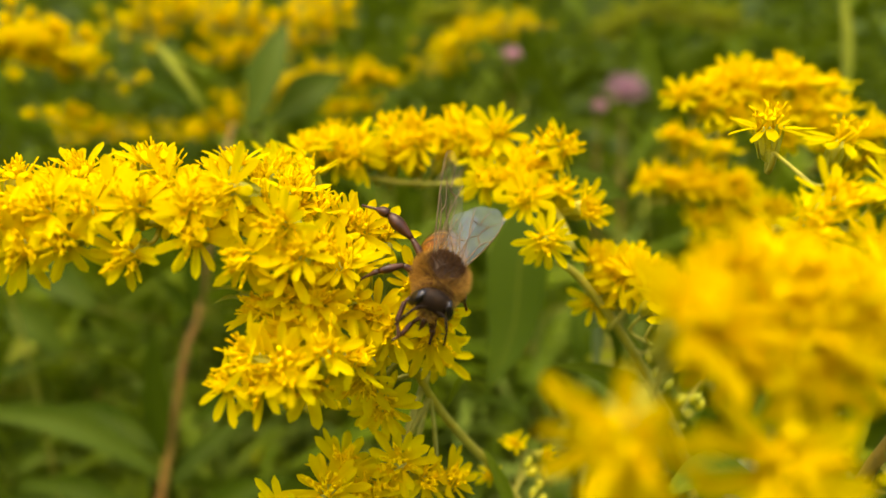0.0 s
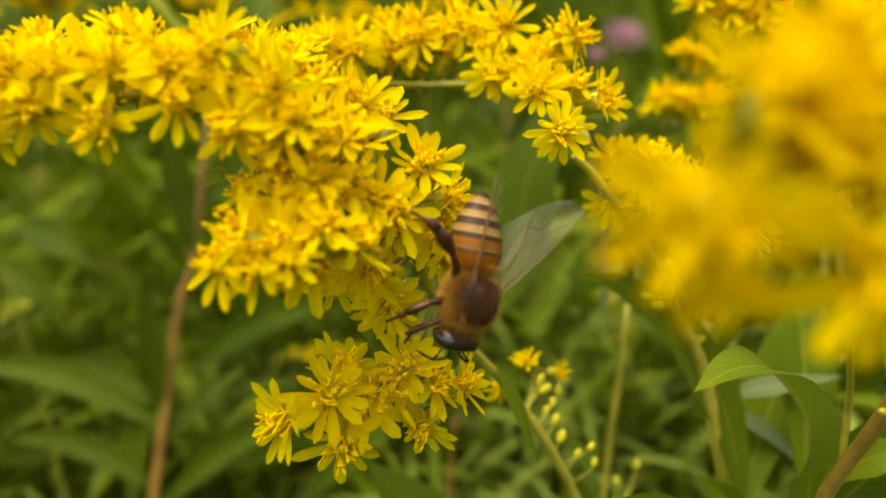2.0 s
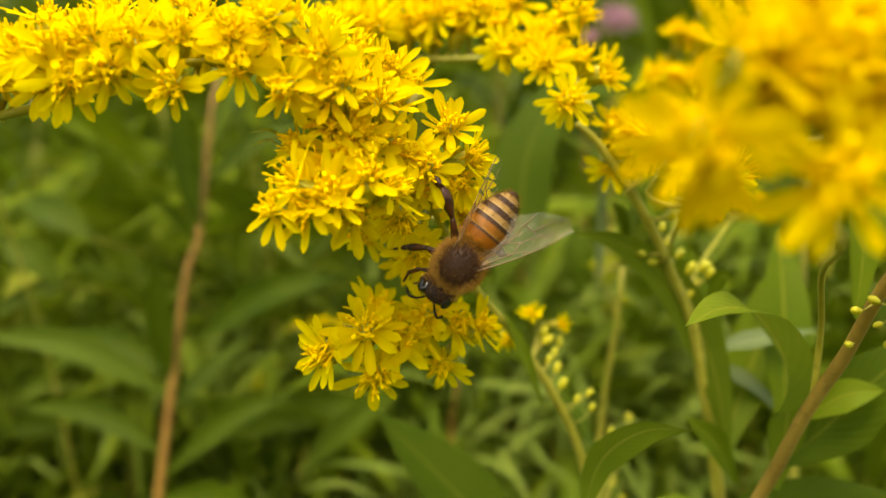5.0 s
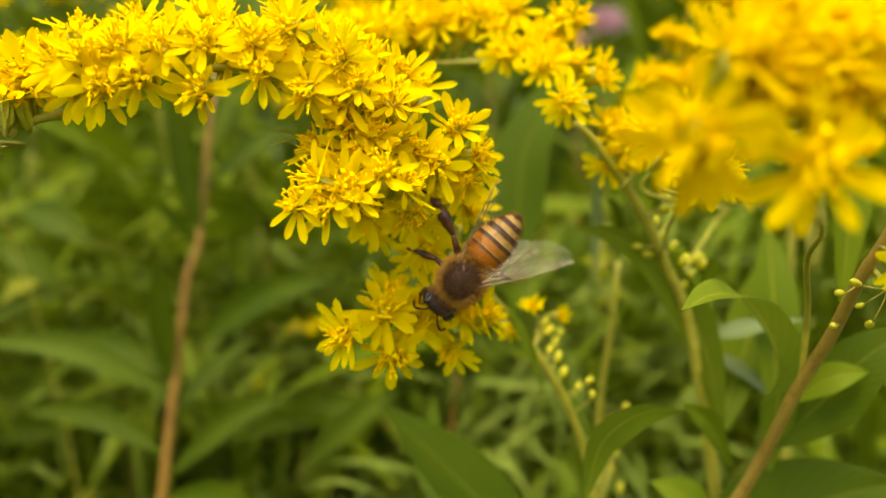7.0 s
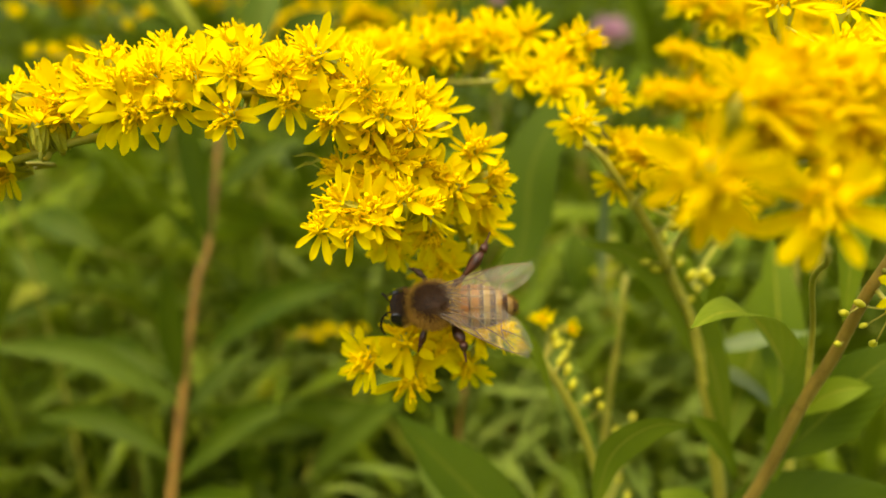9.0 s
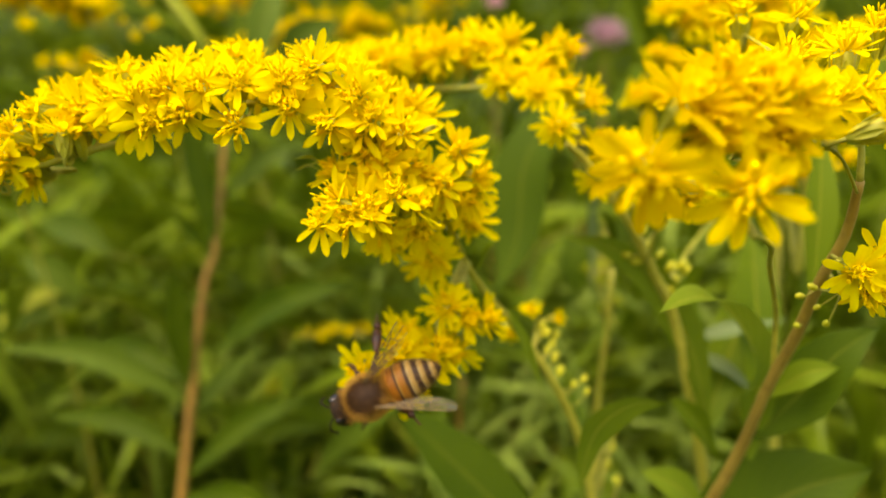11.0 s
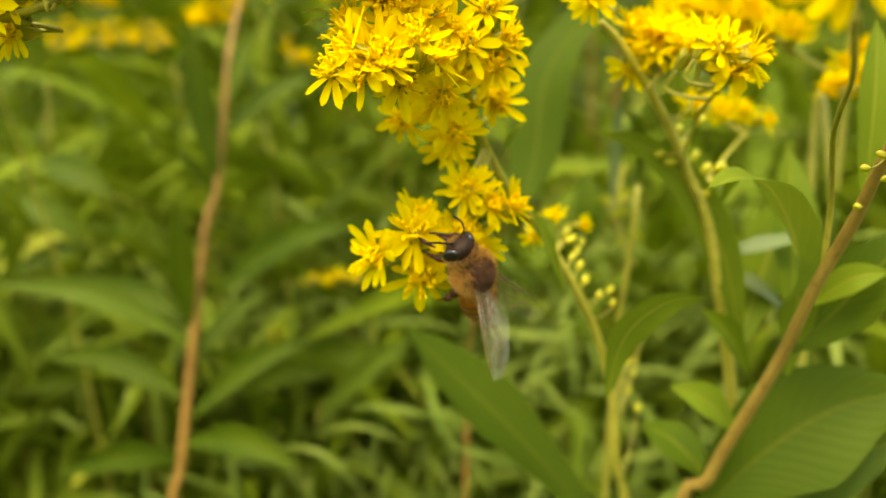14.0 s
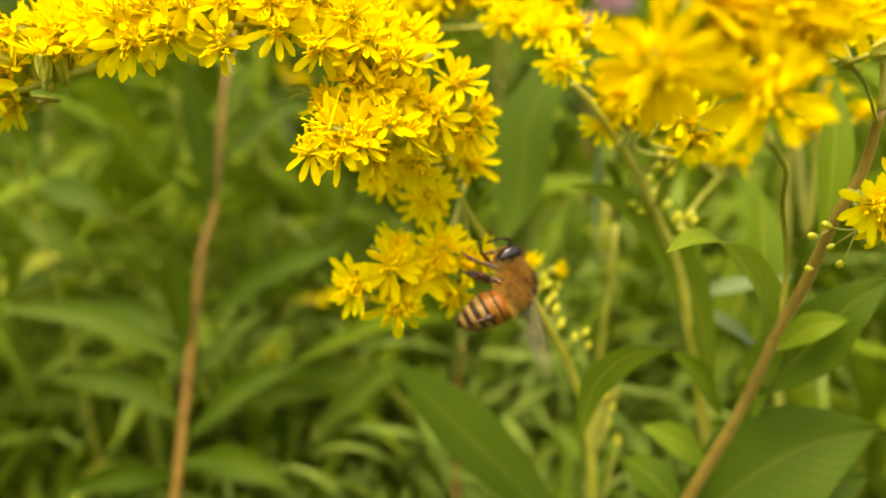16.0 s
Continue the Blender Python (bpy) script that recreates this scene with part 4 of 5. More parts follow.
for rows, mat in ((LOOSE_LEAVES, LEAF_DEEP_SHADED), (PALE_LEAVES, LEAF_PALE)):
    for base, tip, wide in rows:
        # each of these leaves belongs to a stalk of its own, mostly hidden
        ob = thing("goldenrod_plant", W(base[0], base[1] + 26, -85), "slender weed stalk bearing one long green leaf", "goldenrod", "goldenrod plants")
        lean = gl.choice((-1, 1)) * gl.uniform(2, 6)
        foot = (base[0] + lean, base[1] + 26, -85)
        stem_part(ob, "stem", [base, (base[0] + lean * 0.3, base[1] + 9, base[2] - 2), (base[0] + lean * 0.8, base[1] + 21, base[2] - 12), foot], 0.05, 0.12, STEM, 16, 6)
        mid = [(a + b) / 2 for a, b in zip(base, tip)]
        leaf_part(ob, [base, (mid[0], mid[1] - 0.2, mid[2] + 0.1 * abs(tip[0] - base[0])), tip], wide, (0.15, -0.92, 0.3), mat, "", 0.22)
gw = random.Random(21)
plume_weeds = [
    (-10.5, 19, 6, [(PLUME_A, 150, 1.0, False), (PLUME_A2, 16, 0.6, False)]),
    (-8.0, 29, 9, [(PLUME_B, 190, 1.2, False), (PLUME_B2, 100, 0.9, False)]),
    (-5.5, 29, 8, [(PLUME_C, 130, 0.8, False)]),
    (-2.5, 29, 8, [(PLUME_D, 60, 0.7, False), (PLUME_D2, 30, 0.6, False)]),
    (2.0, 36, 10, [(PLUME_E, 110, 1.1, False), (PLUME_F, 150, 1.0, True)]),
    (12.0, 39, 11, [(PLUME_G, 230, 1.0, True)]),
    (-3.2, 25.5, -3, [(PLUME_H, 10, 0.4, False)]),
    (-6.0, 28.5, 6, [(PLUME_I, 14, 0.5, False)]),
    (-18.0, 41, 8, [(PLUME_J, 60, 1.0, False)]),
    (8.2, 11.6, 0, [(PLUME_K, 16, 0.35, False)]),
    (-6.6, 27.5, -6, [(PLUME_L, 12, 0.5, True)]),
    (4.5, 16.6, -3, [(PLUME_M, 3, 0.25, True), (PLUME_N, 5, 0.3, True)]),
]
for x, y, top, plumes in plume_weeds:
    back = 24 if 18 < y < 30 else 6
    weed(x + gw.uniform(-6, 6), y + back, top, gw, (gw.uniform(-1, 1), -back), y == 16.6, 10 if y < 26 else 22, plumes, 6.0 if y < 26 else 9.0, -34, "goldenrod in flower with yellow plumes and narrow leaves")
for i in range(30):
    x, y = gw.uniform(-34, 36), gw.uniform(30, 58)
    weed(x, y, gw.uniform(-9, 9) if y < 40 else gw.uniform(-4, 16), gw, (gw.uniform(-9, 9), gw.uniform(-4, 4)), gw.random() < 0.25, gw.randint(24, 36), (), gw.uniform(8, 13), -34)
for k, (x, y, z) in enumerate(PINKS):
    ob = thing("pink_flower", W(x, y + 0.6, -85), "pink wildflower on a thin stalk among weeds", "flower", "pink flowers")
    stem_part(ob, "stem", [(x, y + 0.3, z), (x, y + 0.6, z - 12), (x, y + 0.6, -85)], 0.04, 0.10, STEM_RED, 16, 6)
    hp = Heap()
    size_k = (1.4, 0.7, 0.6)[k]
    for i in range(34):
        hp.add(strap(1.0, 0.25, -0.2, 0.1, 3), Matrix.Scale(size_k * CM, 4) @ Matrix.Rotation(i * 2.4, 4, "Z") @ Matrix.Rotation(0.1 + 0.03 * i, 4, "X"))
    way = Vector((0.1, -0.7, 0.7)).to_track_quat("Z", "Y").to_matrix().to_4x4()
    part("blossom", hp.mesh("blossom", [PINK]), ob, Matrix.Translation(W(x, y, z) - ob.location) @ way, "ragged pink petals")
# ---- the thicket behind ----
def thicket(name, x0, x1, y0, y1, z0, z1, count, seed, label, size=(7, 13), mat=LEAF_FAR, ragged=6):
    """Leaves that crowd a stretch of the stand, with a ragged top and ragged sides."""
    g = random.Random(seed)
    heap = Heap()
    for _ in range(count):
        x, y, z = g.uniform(x0, x1) + g.gauss(0, ragged), g.uniform(y0, y1) + abs(g.gauss(0, 3)), g.uniform(z0, z1)
        z = min(z, z1 - 9 + 14 * noise.noise((x * 0.06, y * 0.06, seed)) + g.gauss(0, 3))
        k = g.uniform(*size) * CM
        m = Matrix.Translation(W(x, y, z)) @ Matrix.Rotation(g.uniform(0, 6.28), 4, "Z") @ Matrix.Rotation(g.gauss(0.35, 0.4), 4, "X") @ Matrix.Rotation(g.gauss(0, 0.5), 4, "Y") @ Matrix.Scale(k, 4)
        heap.add(g.choice(LEAF_SHAPES), m)
    ob = new(name, heap.mesh(name, [mat]))
    return tagged(ob, label, "undergrowth", kind="stuff")


LEAF_SIMPLE = []
for k in range(5):
    g = random.Random(400 + k)
    droop, side = g.uniform(-0.1, 0.6), g.uniform(-0.2, 0.2)
    h = Heap()
    h.add(blade([Vector((0, 0, 0)), Vector((side * 0.3, 0.33, 0.12 - droop * 0.05)), Vector((side, 0.68, 0.15 - droop * 0.35)), Vector((side * 1.6, 1.0, 0.08 - droop))], 0.11 + 0.01 * k, (0, 0, 1), 0.25, 3))
    LEAF_SIMPLE.append((np.concatenate(h.v), h.f, np.concatenate(h.uv)))


def stand_top(x, y):
    """Height of the surrounding stand of weeds over the reference point, in cm."""
    rough = 16 * noise.noise((x * 0.035, y * 0.035, 5)) + 6 * noise.noise((x * 0.15, y * 0.15, 2))
    if y < -16:
        return -14 + rough - 8 * max(0, 1 + (y + 16) / 30)
    clear = max(0.0, abs(x) - 0.8 * max(0, y) - 14)
    return min(4, -46 + 0.9 * clear) + rough


def stand(name, count, seed, label):
    """Whole leafy stalks that cover the soil all round."""
    g = random.Random(seed)
    heap = Heap()
    for _ in range(count):
        r, a = 250 * g.random() ** 0.6, g.uniform(0, 6.28)
        x, y = r * math.cos(a), 20 + r * math.sin(a)
        if y > 128:
            continue
        top = stand_top(x, y) - 22 * max(0, (r - 170) / 80) + g.gauss(0, 4)
        lean = Vector((g.gauss(0, 5), g.gauss(0, 5), 0)) * CM
        foot, tip = W(x, y, -85), W(x, y, top) + lean
        heap.add(tube([foot, foot.lerp(tip, 0.5) - lean * 0.2, tip], 0.22 * CM, 4, 0, False), None, 1)
        z = -78 + g.uniform(0, 6)
        while z < top:
            s = (z + 85) / (top + 85)
            k = g.uniform(9, 15) * (1.15 - 0.4 * s) * CM
            m = Matrix.Translation(foot.lerp(tip, s)) @ Matrix.Rotation(g.uniform(0, 6.28), 4, "Z") @ Matrix.Rotation(g.gauss(0.35, 0.3), 4, "X") @ Matrix.Rotation(g.gauss(0, 0.3), 4, "Y") @ Matrix.Scale(k, 4)
            heap.add(g.choice(LEAF_SIMPLE), m, 0)
            z += g.uniform(2.5, 5.5)
    ob = new(name, heap.mesh(name, [LEAF_FAR, STEM]))
    return tagged(ob, label, "undergrowth", kind="stuff")


def grass(name, count, seed, label):
    """Coarse grass that runs on from the stand."""
    g = random.Random(seed)
    heap = Heap()
    for _ in range(count):
        r, a = 1.3 + 6 * g.random() ** 1.25, g.uniform(0, 6.28)
        x, y = r * math.cos(a), r * math.sin(a)
        if y > 2.3:
            continue
        for _ in range(7):
            k = g.uniform(0.2, 0.5)
            m = Matrix.Translation((x + g.gauss(0, 0.05), y + g.gauss(0, 0.05), -0.01)) @ Matrix.Rotation(g.uniform(0, 6.28), 4, "Z") @ Matrix.Rotation(g.uniform(0.9, 1.5), 4, "X") @ Matrix.Diagonal((k * 0.5, k, k, 1))
            heap.add(g.choice(LEAF_SIMPLE), m)
    ob = new(name, heap.mesh(name, [LEAF_FAR]))
    return tagged(ob, label, "grass", kind="stuff")


thicket("undergrowth", -40, 2, 24, 42, -40, 0, 1500, 15, "slender green leaves, darkened as if shaded, crowding between the stalks", (5, 9), LEAF_FAR_SHADED)
thicket("undergrowth", -45, 45, 30, 62, -45, 9, 3600, 11, "dense green leaves of weeds filling the background")
thicket("undergrowth", -70, 70, 55, 110, -62, 38, 4800, 12, "dense green leaves of weeds farther back", (8, 15))
thicket("undergrowth", -60, 60, 60, 100, 0, 52, 800, 14, "tall green leaves rising behind the flowers", (8, 14))
thicket("undergrowth", 2, 15, 19, 34, -16, 3, 260, 17, "small narrow pale green leaves of side shoots", (2.2, 4.5), LEAF_FRESH, 1.5)
thicket("undergrowth", -16, 4, 26, 38, -14, 3, 420, 19, "small narrow green leaves of side shoots", (2.5, 5), LEAF_FRESH, 2)
thicket("undergrowth", -8, 6, 17, 25, -15, -2, 240, 23, "small pointed green leaves between the stalks", (1.8, 4), LEAF_FRESH, 1.5)
stand("undergrowth", 1500, 16, "leafy weed stalks standing all round on dark soil")
grass("grass", 2400, 18, "rough green grass beyond the weeds")
# a close dark growth behind everything
wall_v, wall_f = [], []
for i in range(61):
    for j in range(31):
        u = i / 60 * 2 - 1
        d = 0.25 * noise.noise((u * 14, j * 0.5, 3)) + 0.12 * noise.noise((u * 40, j * 1.5, 8))
        wall_v.append((u * 7, 2.6 + d - 1.4 * u * u, j / 30 * 3.6 + 0.2 * noise.noise((u * 9, 0, 1)) * (j == 30)))
for i in range(60):
    for j in range(30):
        wall_f.append((i * 31 + j, (i + 1) * 31 + j, (i + 1) * 31 + j + 1, i * 31 + j + 1))
backdrop = new("backdrop", make("backdrop", wall_v, wall_f, [HEDGE]))
tagged(backdrop, "dark green mass of shrubs closing the view", "hedge", kind="structure")
thicket("hedge", -160, 160, 130, 200, -85, 128, 4200, 13, "dark leafy hedge at the back", (12, 24))

# ---- the bee ----
BEE = [
    (0, -0.12, 5.90, 1.53, -37, -22, -171),
    (0.5, -0.22, 5.95, 1.45, -46, -23, -169),
    (1, -0.10, 6.10, 1.16, -90, 10, -159),
    (1.5, -0.07, 6.10, 0.47, -99, -7, -142),
    (2, 0.05, 6.10, 0.36, -97, -8, -143),
    (2.5, -0.01, 6.10, 0.44, -105, -30, -153),
    (3, -0.17, 6.15, 0.39, -83, -55, 170),
    (3.5, -0.17, 6.15, 0.20, -82, -52, 169),
    (4, -0.25, 6.20, 0.17, -96, -34, -170),
    (6.5, -0.21, 6.30, 0.09, -85, -46, 172),
    (7, -0.29, 6.30, -0.08, -89, -42, 177),
    (7.5, -0.41, 6.30, -0.24, -96, -28, -169),
    (8, -0.68, 6.20, -0.16, -34, -63, 119),
    (8.5, -0.78, 6.20, -0.13, 13, -63, 77),
    (9, -0.77, 6.20, -0.14, -2, -64, 90),
    (9.2, -0.91, 6.20, -0.19, -10, -63, 97),
    (11.3, -1.43, 6.20, -1.37, -63, -63, 149),
    (11.5, -1.45, 6.20, -1.38, -66, -62, 151),
    (12, -1.14, 6.20, -1.38, -91, -31, 178),
    (12.5, -1.06, 6.20, -1.46, -89, -37, 177),
    (13, -0.90, 6.30, -1.37, -103, -56, -166),
    (13.5, -0.76, 6.30, -1.41, -130, -67, -138),
    (14, -0.46, 6.40, -1.24, 108, -39, 32),
    (14.5, -0.15, 6.50, -0.75, 75, -4, 69),
    (15, -0.04, 6.50, -0.59, 84, -0, 66),
    (15.5, 0.02, 6.50, -0.60, 84, -1, 66),
    (16, 0.33, 6.50, -0.74, 83, 1, 87),
]
TUFT_WAY = [(0, -0.050, 0.420), (2, -0.052, 0.422), (3.5, -0.103, 0.431), (4.2, -0.068, 0.404), (6.3, -0.002, 0.520), (9.2, 0.038, 0.384), (11.3, 0.030, 0.050), (12.5, 0.061, -0.030), (13, 0.000, 0.000), (14.5, 0.021, 0.182), (15, -0.034, 0.277), (16, 0.022, 0.405)]
def fuzz_material(name, low, high, rough=0.75):
    m, tree, b = material(name)
    base = ramp(tree, chance(tree, True), [(0.0, low), (1.0, high)])
    tree.links.new(base, b.inputs["Base Color"])
    b.inputs["Roughness"].default_value = rough
    thin(tree, b, base, 0.3)
    return m


def band_material(name, front, middle, rear, a, b_at):
    """Tergite: downy front edge, shiny middle, dark rear rim."""
    m, tree, b = material(name)
    c = tree.nodes.new("ShaderNodeUVMap")
    sep = tree.nodes.new("ShaderNodeSeparateXYZ")
    tree.links.new(c.outputs[0], sep.inputs[0])
    jag = node(tree, "ShaderNodeMath")
    jag.operation = "MULTIPLY_ADD"
    jag.inputs[1].default_value = 0.16
    tree.links.new(grain(tree, 1800), jag.inputs[0])
    tree.links.new(sep.outputs[1], jag.inputs[2])
    base = ramp(tree, jag.outputs[0], [(a - 0.05, rear), (a + 0.08, middle), (b_at - 0.08, middle), (b_at + 0.06, front)])
    tree.links.new(base, b.inputs["Base Color"])
    b.inputs["Roughness"].default_value = 0.45
    b.inputs["Specular IOR Level"].default_value = 0.22
    bump(tree, b, grain(tree, 4000), 0.35, 0.00006)
    return m


BROWN_FUR = fuzz_material("bee_fur", (0.10, 0.045, 0.006), (0.40, 0.22, 0.032))
UMBER_FUR = fuzz_material("bee_fur_umber", (0.05, 0.020, 0.006), (0.20, 0.085, 0.020))
GOLD_FUR = fuzz_material("bee_fur_gold", (0.34, 0.15, 0.018), (0.78, 0.46, 0.075))
DARK = plain_material("bee_dark", (0.012, 0.007, 0.004), (0.04, 0.02, 0.009), 1500, 0.7, 0.00005, spec=0.2)
SHIELD = plain_material("bee_thorax", (0.04, 0.018, 0.006), (0.11, 0.05, 0.018), 1500, 0.6, 0.00008)
EYE_BLACK = plain_material("bee_eye", (0.008, 0.006, 0.008), (0.02, 0.013, 0.01), 2500, 0.12, 0.00001, spec=0.6)
LIMB = plain_material("bee_leg", (0.028, 0.009, 0.003), (0.10, 0.030, 0.010), 1200, 0.38, 0.00004)
AMBER = band_material("bee_band_amber", (0.17, 0.062, 0.005), (0.23, 0.074, 0.004), (0.05, 0.018, 0.005), 0.22, 0.9)
HONEY = band_material("bee_band_honey", (0.29, 0.15, 0.03), (0.25, 0.092, 0.007), (0.042, 0.018, 0.007), 0.36, 0.88)
TAN = band_material("bee_band_tan", (0.38, 0.26, 0.10), (0.31, 0.18, 0.045), (0.042, 0.019, 0.008), 0.52, 0.88)
VEIN = plain_material("wing_vein", (0.10, 0.055, 0.018), (0.24, 0.15, 0.06), 900, 0.4, 0.00001)
WING, wing_tree, wing_b = material("wing_membrane")
wing_clear = wing_tree.nodes.new("ShaderNodeBsdfTransparent")
wing_clear.inputs[0].default_value = (0.99, 0.98, 0.95, 1)
wing_mix = node(wing_tree, "ShaderNodeMixShader", Fac=0.045)
wing_b.inputs["Base Color"].default_value = (0.80, 0.74, 0.56, 1)
wing_b.inputs["Roughness"].default_value = 0.3
wing_b.inputs["Specular IOR Level"].default_value = 0.2
wing_tree.links.new(wing_clear.outputs[0], wing_mix.inputs[1])
wing_tree.links.new(wing_b.outputs[0], wing_mix.inputs[2])
wing_gloss = node(wing_tree, "ShaderNodeBsdfGlossy", Color=(0.85, 0.84, 0.72, 1), Roughness=0.3)
wing_fresnel = node(wing_tree, "ShaderNodeFresnel", IOR=1.55)
wing_coat = wing_tree.nodes.new("ShaderNodeMixShader")
wing_share = wing_tree.nodes.new("ShaderNodeMath")
wing_share.operation = "MULTIPLY"
wing_share.inputs[1].default_value = 0.2
wing_tree.links.new(wing_fresnel.outputs[0], wing_share.inputs[0])
wing_tree.links.new(wing_share.outputs[0], wing_coat.inputs[0])
wing_tree.links.new(wing_mix.outputs[0], wing_coat.inputs[1])
wing_tree.links.new(wing_gloss.outputs[0], wing_coat.inputs[2])
wing_tree.links.new(wing_coat.outputs[0], wing_tree.nodes["Material Output"].inputs[0])
bump(wing_tree, wing_b, grain(wing_tree, 1500), 0.4, 0.00004)

# bee: +y ahead, +z its back; thorax at the origin
bee = thing("honey_bee", W(*BEE[0][1:4]), "brown and amber striped honey bee foraging on yellow flowers", "bee")


def egg(rx, ry, rz, rows=12, sides=16, pinch=0.0):
    v, f, uv = [], [], []
    for i in range(rows + 1):
        a = math.pi * (0.02 + 0.96 * i / rows)
        y, r = -math.cos(a), math.sin(a)
        for k in range(sides):
            b = 2 * math.pi * k / sides
            v.append((rx * r * math.cos(b) * (1 - pinch * y), ry * y, rz * r * math.sin(b) * (1 - pinch * y)))
            uv.append((k / sides, i / rows))
    for i in range(rows):
        for k in range(sides):
            p, q = i * sides + k, i * sides + (k + 1) % sides
            f.append((p, p + sides, q + sides, q))
    f.append(tuple(range(sides)))
    f.append(tuple(reversed(range(rows * sides, (rows + 1) * sides))))
    return v, f, uv


S_CM = Matrix.Scale(CM, 4)


def bee_part(name, piece, mat, m=Matrix(), parent=None, label=""):
    hp = Heap()
    hp.add(piece, S_CM @ m)
    return part(name, hp.mesh(name, [mat]), parent or bee, Matrix(), label)


def fur(name, rx, ry, rz, centre, count, length, mat, seed, keep, parent=None, label=""):
    """Fine hairs that stand off an egg shape."""
    g = random.Random(seed)
    hp = Heap()
    done = 0
    while done < count:
        d = Vector((g.gauss(0, 1), g.gauss(0, 1), g.gauss(0, 1))).normalized()
        if not keep(d):
            continue
        done += 1
        p = Vector((d.x * rx, d.y * ry, d.z * rz)) * 0.97 + Vector(centre)
        out = (Vector((d.x / rx, d.y / ry, d.z / rz)).normalized() + Vector((g.gauss(0, 0.3), g.gauss(-0.15, 0.3), g.gauss(0, 0.3)))).normalized()
        side = out.orthogonal().normalized() * 0.0023
        over = out.cross(side)
        tip = p + out * length * g.uniform(0.6, 1.2)
        hp.add(([p + side, p - side * 0.5 + over * 0.9, p - side * 0.5 - over * 0.9, tip], [(0, 1, 3), (1, 2, 3), (2, 0, 3)], [(0, 0)] * 4), S_CM)
    return part(name, hp.mesh(name, [mat], False), parent or bee, Matrix(), label)


thorax = bee_part("thorax", egg(0.215, 0.24, 0.205), SHIELD, Matrix(), None, "dark brown thorax with a smooth back")
tagged(fur("fur", 0.215, 0.24, 0.205, (0, 0, 0), 9500, 0.085, GOLD_FUR, 1, lambda d: d.z < 0.25 + 0.1 * d.y or random.Random(round(d.x * 1e6)).random() < (0.72 - d.z) * 1.9, thorax, "golden brown fuzz"), kind="stuff")
tagged(fur("fur", 0.215, 0.24, 0.205, (0, 0, 0), 4200, 0.045, UMBER_FUR, 3, lambda d: d.z > 0.25, thorax, "short dark brown fuzz"), kind="stuff")
head_m = Matrix.Translation((0, 0.315, -0.06)) @ Matrix.Rotation(radians(-28), 4, "X")
head = bee_part("head", egg(0.175, 0.105, 0.165), DARK, head_m, None, "dark brown head")
tagged(fur("fur", 0.18, 0.11, 0.165, (0, 0.305, -0.05), 1300, 0.035, UMBER_FUR, 2, lambda d: abs(d.x) < 0.55 or d.y < 0, head), kind="stuff")
tagged(fur("fur", 0.185, 0.13, 0.17, (0, 0.29, -0.07), 900, 0.05, GOLD_FUR, 5, lambda d: d.y < 0.1 or (abs(d.x) < 0.4 and d.z < 0), head, "golden fuzz on the face and nape"), kind="stuff")
for side in (-1, 1):
    eye_m = head_m @ Matrix.Translation((side * 0.138, 0.015, 0.015)) @ Matrix.Rotation(side * radians(-14), 4, "Y") @ Matrix.Rotation(side * radians(-18), 4, "Z")
    bee_part("eye", egg(0.052, 0.082, 0.125), EYE_BLACK, eye_m, head, "glossy black eye")
    scape = [Vector((side * 0.035, 0.40, -0.08)), Vector((side * 0.075, 0.46, -0.03)), Vector((side * 0.12, 0.50, -0.02))]
    whip = [scape[2], Vector((side * 0.17, 0.53, -0.10)), Vector((side * 0.2, 0.52, -0.2)), Vector((side * 0.22, 0.50, -0.28))]
    bee_part("antenna", tube(smooth_line(scape, 6), 0.010, 6), DARK, Matrix(), head)
    bee_part("flagellum", tube(smooth_line(whip, 10), 0.012, 6), DARK, Matrix(), head)
mouth = smooth_line([Vector((0, 0.38, -0.2)), Vector((0, 0.39, -0.27)), Vector((0, 0.37, -0.34))], 6)
bee_part("tongue", tube(mouth, [0.03, 0.028, 0.024, 0.02, 0.015, 0.01, 0.006], 6), LIMB, Matrix(), head)


def belly_radius(s):
    """Abdomen half-width along its length, from the waist at 0 to the tip at 1."""
    return 0.228 * (math.sin(math.pi * min(1, s * 1.0) ** 0.72) ** 0.62) if s < 0.999 else 0.01


def belly_line(s):
    return Vector((0, -0.15 - 0.74 * s, -0.02 - 0.07 * s * s - 0.03 * math.sin(3 * s)))


